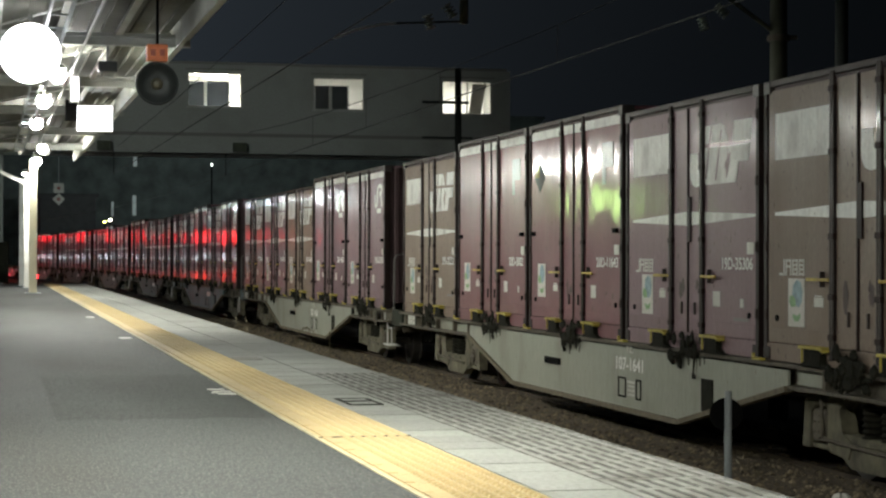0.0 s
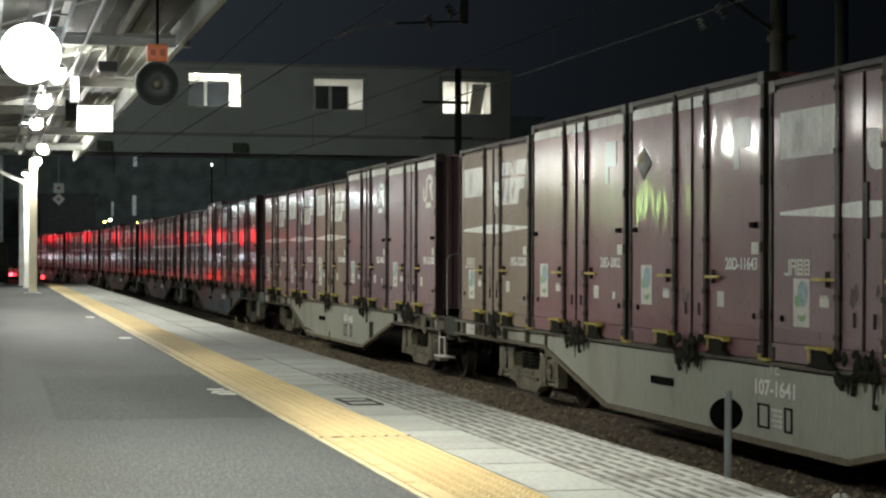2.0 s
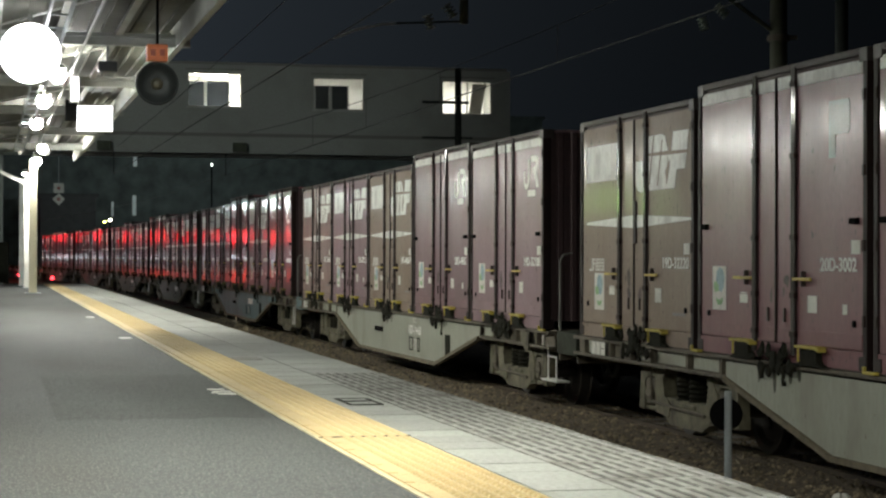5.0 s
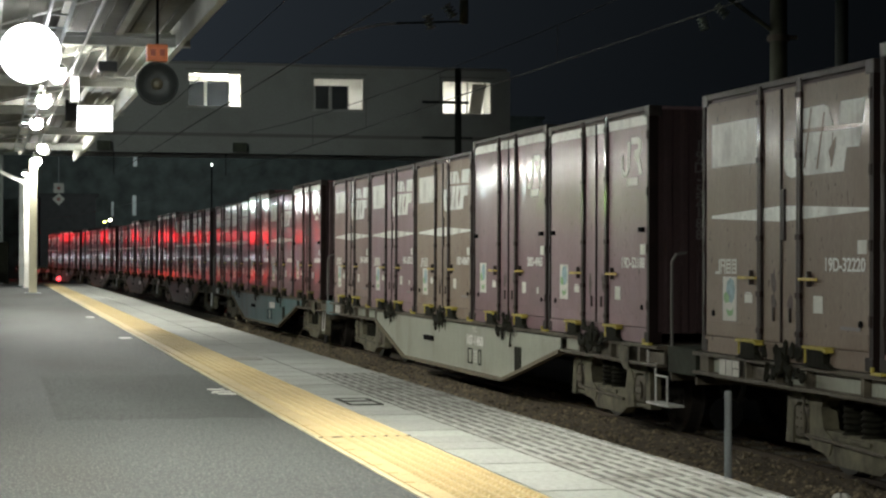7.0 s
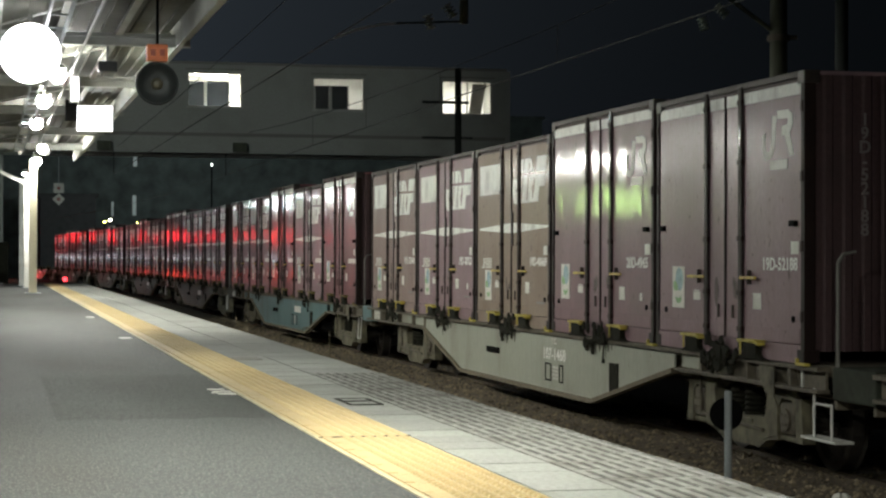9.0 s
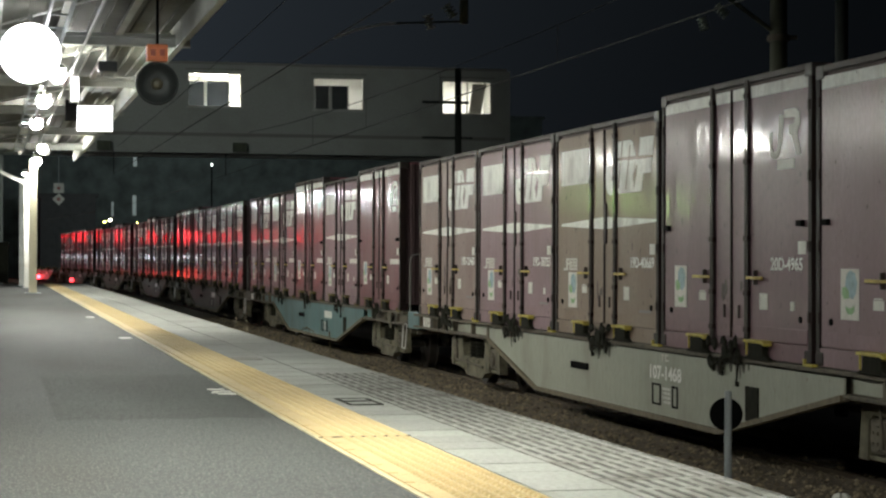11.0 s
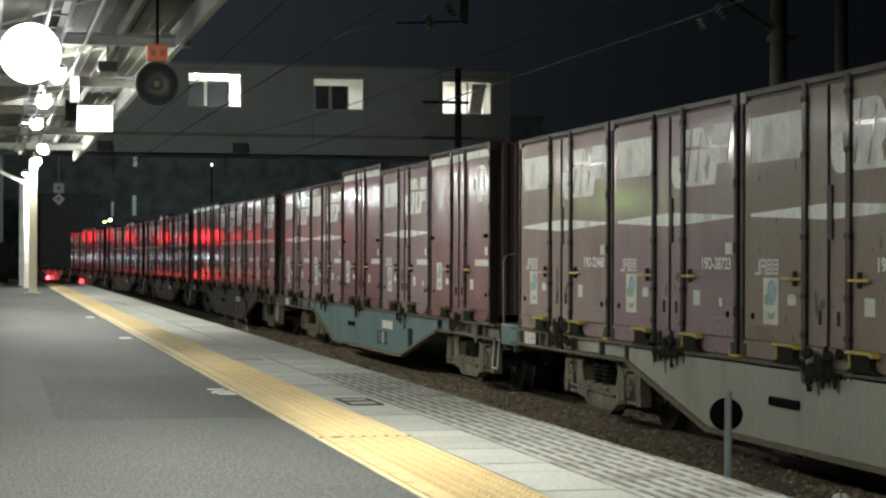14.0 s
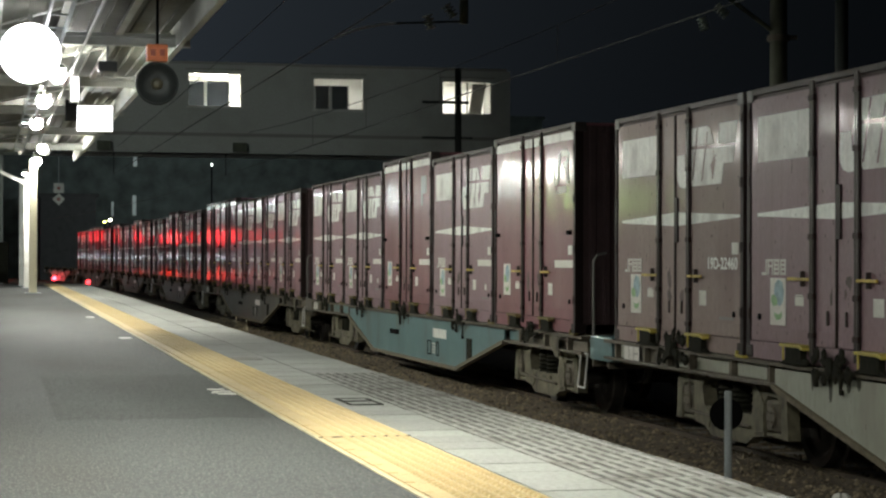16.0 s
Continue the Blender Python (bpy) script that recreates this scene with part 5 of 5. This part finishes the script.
# car-stop signs hung under the bridge
hs = thing("hanging_sign", "white square and diamond signs on a thin rod under the bridge", "sign", m=pose(2.35, 66.1, 2.95))
part("rod", rod(B(), (0, 0.01, -0.3), (0, 0.01, 1.42), 0.015, 6), GALV, hs)
part("square_plate", box(B(), -0.17, 0.17, -0.02, -0.008, -0.0, 0.33, 0.004), STICKER, hs, "white square plate")
part("diamond_plate", prism_xz([(0, -0.42), (0.21, -0.21), (0, -0.005), (-0.21, -0.21)], -0.02, -0.008), STICKER, hs, "white diamond plate")
for zz in (0.16, -0.21):
    part("lettering", box(B(), -0.05, 0.05, -0.024, -0.0205, zz - 0.05, zz + 0.05), material("dull_red_mark", (0.35, 0.12, 0.1), 0.6), hs, "reddish mark, unreadable")

# ---------------------------------------------------------------- overhead line
def mast(x, y, r, h, label, mat=POLE):
    m = thing("overhead_mast", label, "mast", "masts of the overhead line", pose(x, y, -1.5))
    part("shaft", rod(B(), (0, 0, 0), (0, 0, h), r, 20, r * 0.8), mat, m)
    for z in (5.12,) if mat is POLE else ():
        bm = lathe(B(), [(r + 0.01, z), (r + 0.02, z + 0.03), (r + 0.01, z + 0.08)], 20, pose(0, 0, 0))
        part("band", bm, UNDER, m)
    return m


def insulator(parent, a, b):
    a, b = Vector(a), Vector(b)
    m = Matrix.Translation(a) @ (b - a).to_track_quat("Z", "Y").to_matrix().to_4x4()
    d = (b - a).length
    prof = []
    for k in range(4):
        z = d * k / 4
        prof += [(0.025, z), (0.068, z + 0.06 * d), (0.068, z + 0.12 * d), (0.03, z + 0.18 * d)]
    part("insulator", lathe(B(), prof, 14, m), PORCELAIN, parent, "white porcelain insulator")


# portal over both tracks: masts, beam above the picture, drop post and steady arms
m1 = mast(9.95, 23.25, 0.13, 7.3, "grey concrete masts and steel beam of an overhead line portal")
part("far_mast", rod(B(), (-15.2, 0, 0), (-15.2, 0, 7.3), 0.145, 20, 0.12), POLE, m1)
part("beam", box(B(), -15.4, 0.2, -0.14, 0.14, 7.0, 7.28, 0.01), GALV, m1)
part("drop_post", rod(B(), (-4.19, 0, 5.22), (-4.19, 0, 7.0), 0.055, 10), POLE, m1)
# Inner end coloured dark so the arm seems shorter from the camera
part("arm_tube", rod(B(), (-4.19, 0, 5.25), (-5.05, 0, 5.20), 0.014, 8), MAST_PAINT, m1, "inner end of the arm, darkened to stay unseen")
bm = B()
bend_pts = [(-5.05, 5.20), (-5.25, 5.18), (-5.55, 5.11), (-5.83, 4.99)]
for (xa, za), (xb, zb) in zip(bend_pts, bend_pts[1:]):
    rod(bm, (xa, 0, za), (xb, 0, zb), 0.016, 8)
part("steady_arm", bm, GALV, m1, "curved steady arm")
bm = B()
rod(bm, (-0.1, 0, 5.26), (-0.75, 0, 5.70), 0.03, 8)
rod(bm, (-0.75, 0, 5.70), (-1.95, 0, 5.82), 0.025, 8)
part("bracket_arm", bm, POLE, m1)
part("bolt", rod(B(), (0.10, -0.10, 5.16), (0.20, -0.12, 5.16), 0.03, 8), UNDER, m1)
insulator(m1, (-1.06, 0, 5.40), (-1.00, 0, 5.22))
insulator(m1, (-0.86, 0, 5.55), (-0.70, 0, 5.42))
insulator(m1, (-4.66, 0, 5.32), (-4.60, 0, 5.13))
insulator(m1, (-4.42, 0, 5.45), (-4.31, 0, 5.29))
mast(11.6, 24.9, 0.10, 11, "thin dark mast behind the line", MAST_PAINT)
m3 = mast(12.6, 51.5, 0.11, 7.5, "dark mast with cross arms before the overbridge", MAST_PAINT)
bm = B()
rod(bm, (-1.0, 0, 6.57), (0.3, 0, 6.57), 0.038, 8)
part("cross_arm", bm, MAST_PAINT, m3)
part("cross_arm", rod(B(), (-1.0, 0, 5.6), (0.4, 0, 5.6), 0.028, 8), MAST_PAINT, m3)


def wire(points, r, label):
    w = thing("overhead_wire", label, "wire", "wires of the overhead line")
    bm = B()
    rings = [[bm.verts.new((x + r * math.cos(1.2566 * i), y, z + r * math.sin(1.2566 * i))) for i in range(5)] for x, y, z in points]
    if abs(points[0][1] - points[-1][1]) < 0.01:      # upright
        bm.clear()
        rod(bm, points[0], points[-1], r, 5)
    else:
        for a, b in zip(rings, rings[1:]):
            for i in range(5):
                bm.faces.new((a[i], a[(i + 1) % 5], b[(i + 1) % 5], b[i]))
    part("strand", bm, WIRE, w)
    return w


contact = [(7.98 + bend(y)[0], y, 3.62) for y in (-15, 8, 23, 45, 66, 90, 120, 150)]
wire(contact, 0.009, "copper contact wire over the through track")
catenary = [(7.98 + bend(y)[0], y, 4.15 + 0.55 * ((y - 30) / 30) ** 2) for y in (-5, 5, 12, 20, 28, 36, 44, 52, 60)]
wire(catenary, 0.007, "catenary wire above the contact wire")
for y in (12.0, 19.0, 26.6, 34.0, 41.0, 48.0):
    wire([(7.98, y, 3.62), (7.98, y, 4.15 + 0.55 * ((y - 30) / 30) ** 2)], 0.005, "thin vertical dropper wire")
wire([(4.18, 2, 5.0), (4.18, 23, 4.55), (4.18, 44, 4.40), (4.3, 66.05, 4.55)], 0.007, "catenary wire over the platform track")
wire([(4.12, 2, 3.52), (4.12, 23.25, 3.50), (4.18, 66.15, 3.62)], 0.009, "copper contact wire over the platform track")

# ---------------------------------------------------------------- distance
def far_building(x0, x1, y, h, windows, label):
    b = thing("far_building", label, "building", "dark buildings in the distance")
    part("wall", box(B(), x0, x1, y, y + 8, -1.5, h), FAR_WALL, b)
    part("roof", box(B(), x0 - 0.2, x1 + 0.2, y - 0.2, y + 8.2, h, h + 0.3), FAR_WALL, b)
    for wx, wz, ww, wh, lit in windows:
        part("window", box(B(), wx, wx + ww, y - 0.05, y - 0.01, wz, wz + wh), FAR_WINDOW if lit else BLACK, b, "dimly lit window" if lit else "dark window")


far_building(-9.0, 51, 175, 13.8, [(12.78, 8.9, 0.34, 1.7, True), (12.72, 4.5, 0.34, 1.8, True), (10.85, 4.4, 0.2, 1.3, True)], "dark apartment block with few lit windows")
far_building(48, 90, 150, 9, [], "dark low building beyond the tracks")
far_building(-70, -12, 140, 8, [], "dark building beyond the platform end")
shed = thing("track_shed", "black shed beyond the end of the platform", "shed")
part("wall", box(B(), 4.45, 9.1, 168, 174, -1.5, 5.9), SHED_WALL, shed)
part("roof", box(B(), 4.2, 9.35, 167.8, 174.2, 5.9, 6.2), SHED_WALL, shed)


def far_lamp_post(x, y, z, mat, r, power=0.0):
    p = thing("pole_lamp", "distant street lamp, lit", "lamp", "distant lamps")
    part("pole", rod(B(), (x, y, -1.5), (x, y, z), 0.06, 6), BLACK, p)
    part("head", lathe(B(), [(r * 0.4, -r), (r, -r * 0.3), (r, r * 0.3), (r * 0.4, r)], 12, pose(x, y - 0.1, z)), mat, p, "glowing lamp head")
    # Point light added to brighten the far facade, stronger than the lamp head
    if power:
        la = bpy.data.lights.new("pole_light", "POINT")
        la.energy, la.shadow_soft_size, la.color = power, 0.1, (0.9, 1.0, 0.97)
        new("pole_light", la).matrix_basis = pose(x, y + 0.6, z)


far_lamp_post(8.79, 150, 3.47, FAR_YELLOW, 0.085)
far_lamp_post(9.26, 151, 3.62, FAR_GLOW, 0.085)
far_lamp_post(11.28, 150, 3.42, FAR_YELLOW, 0.05)
far_lamp_post(11.60, 150, 3.42, FAR_YELLOW, 0.05)
far_lamp_post(17.0, 150, 7.95, FAR_DIM, 0.08, 1450.0)


# unseen block of glowing bands added for the containers' red and white reflections
def reflected_bands():
    sh = thing("shop", "unseen block with red and white glowing bands, added for reflections", "shop", m=pose(-6.2, 170.0, -1.5))
    part("wall", box(B(), -5.2, 5.0, 0.0, 6.0, 0.0, 5.2), SHED_WALL, sh)
    part("roof", box(B(), -5.4, 5.2, -0.3, 6.2, 5.2, 5.4), SHED_WALL, sh)
    for x0, x1 in ((-5.1, -2.2), (-2.1, 1.2), (1.3, 4.9)):
        part("sign_band", box(B(), x0, x1, -0.12, -0.01, 3.65, 4.5, 0.02), RED_GLOW, sh, "glowing red band")
        part("lower_band", box(B(), x0, x1, -0.12, -0.01, 0.45, 1.0, 0.02), RED_DIM, sh, "dim red lower band")
    for x in (-4.2, -2.6, -0.9, 0.6, 1.9, 3.3, 4.3):
        part("window", box(B(), x - 0.25, x + 0.25, -0.06, -0.01, 2.05, 2.4), WHITE_GLOW, sh, "glowing white panel")


reflected_bands()


# unseen lamps to the left of the platform, added to light the overbridge and containers
def fill_lamp(x, y, z, power, target):
    p = thing("pole_lamp", "unseen lamp on a pole, added to light the bridge and train", "lamp", "lamp standards beside the station", pose(x, y, 0))
    part("pole", rod(B(), (0, 0, -1.5), (0, 0, z + 0.1), 0.07, 10, 0.05), GALV, p)
    part("head", box(B(), -0.2, 0.2, -0.12, 0.12, z, z + 0.1, 0.02), GALV, p)
    part("glass", box(B(), -0.18, 0.18, -0.1, 0.1, z - 0.03, z - 0.001), TUBE, p, "glowing glass")
    la = bpy.data.lights.new("pole_light", "SPOT")
    la.energy, la.spot_size, la.spot_blend, la.shadow_soft_size, la.color = power, radians(62), 0.6, 0.2, (0.88, 1.0, 0.97)
    ob = new("pole_light", la)
    ob.parent, ob.matrix_basis = p, look((0, 0, z - 0.1), Vector(target) - Vector((x, y, 0)))


fill_lamp(-9.5, 31.0, 8.5, 7600.0, (-2.6, 66.0, 6.2))
fill_lamp(-9.5, 24.0, 8.5, 420.0, (8.5, 20.0, 0.6))
# Unseen lamps placed for the white reflections on the far containers
for ly in (66.0, 80.0):
    platform_lamp(-3.2, ly, 3.3, 7.0, DIM_TUBE)
for ly, lz in ((94.0, 3.9), (103.0, 3.9), (114.0, 3.9), (131.0, 4.4), (144.0, 4.7)):
    platform_lamp(-3.4, ly, lz, 5.0, FAR_TUBE, 0.14)


bag = thing("plastic_bag", "crumpled white plastic bag lying on the ballast", "litter", m=pose(6.66, 14.30, -1.17))
bm = lathe(B(), [(0.08, 0.0), (0.13, 0.03), (0.11, 0.065), (0.05, 0.09), (0.01, 0.095)], 12, pose(0, 0, 0))
rng_bag = random.Random(2)
for v in bm.verts:
    v.co *= 1 + rng_bag.uniform(-0.25, 0.2)
part("bag", bm, STICKER, bag)


def dry_grass():
    rng = random.Random(9)
    vs, fs = [], []
    for _ in range(1500):
        y = rng.gauss(22.0, 3.4) if rng.random() < 0.75 else 14.5 + 17 * rng.random()
        x = EDGE + 0.0035 * y + 0.40 * rng.random() ** 2
        thick = math.exp(-((y - 22.5) / 3.0) ** 2)
        h = (0.90 + 0.62 * rng.random()) * (0.72 + 0.33 * thick)
        dx, dy = rng.uniform(-0.08, 0.14), rng.gauss(0, 0.34)
        # a blade in four lengths, bending over towards its tip
        k, w = len(vs), 0.0026
        for f in (0.0, 0.4, 0.7, 0.9, 1.0):
            p = (x + dx * f * f, y + dy * f ** 1.8, -1.2 + h * (f - 0.25 * f ** 4))
            vs += [(p[0] - w * (1 - 0.7 * f), p[1], p[2]), (p[0] + w * (1 - 0.7 * f), p[1] + 0.002, p[2])]
        fs += [(k + 2 * q, k + 2 * q + 1, k + 2 * q + 3, k + 2 * q + 2) for q in range(4)]
    me = bpy.data.meshes.new("dry_grass")
    me.from_pydata(vs, [], fs)
    me.materials.append(GRASS)
    return tagged(new("dry_grass", me), "dry brown grass growing along the platform wall", "grass", "", "stuff")


dry_grass()


def weed_stem(x, y, reach, height, lean, label):
    """One dry stem that rises, arches over along the platform edge and hangs."""
    w = thing("dry_weed", label, "weed", "dry weeds at the platform edge", pose(x, y, -1.22))
    bm, n = B(), 11
    pts = []
    for k in range(n):
        f = k / (n - 1)
        pts.append(Vector((lean * f, reach * f ** 1.4, (1.22 + height) * math.sin(min(1.0, 1.25 * f) * 1.571) - 0.45 * height * max(0.0, f - 0.7) / 0.3)))
    for a, b in zip(pts, pts[1:]):
        rod(bm, a, b, 0.0038, 5)
    part("stem", bm, GRASS, w)
    for k in (5, 7, 9):
        bm = B()
        bm.faces.new([bm.verts.new(pts[k] + Vector(d)) for d in ((0, 0, 0), (0.008, 0.03, 0.014), (0.02, 0.07, -0.02), (0.006, 0.03, -0.01))])
        part("leaf", bm, GRASS, w, "withered leaf")


rng_weed = random.Random(15)
for _ in range(17):
    weed_stem(2.80 + 0.45 * rng_weed.random(), 18.2 + 7.0 * rng_weed.random(), rng_weed.choice((-1, 1)) * rng_weed.uniform(0.35, 1.2), rng_weed.uniform(-0.14, 0.14), rng_weed.uniform(-0.12, 0.2), "thin dry weed arching along the platform wall")


# ---------------------------------------------------------------- what moves
def motions():
    times = [float(t) for t in range(17)]
    quarter = [0.25 * i for i in range(65)]
    for q, w, wheels, boxes in TRAIN:
        walk(w, [(t, wagon_pose(q, t)) for t in times])
        for c, y in boxes:
            walk(c, [(t, wagon_pose(q, t) @ pose(0, y, 0)) for t in times])
        for ws, y in wheels:
            walk(ws, [(t, pose(0, y, -0.602, 360 * (train_y(t) - train_y(0)) / (2 * math.pi * 0.43) * -1)) for t in quarter])


motions()
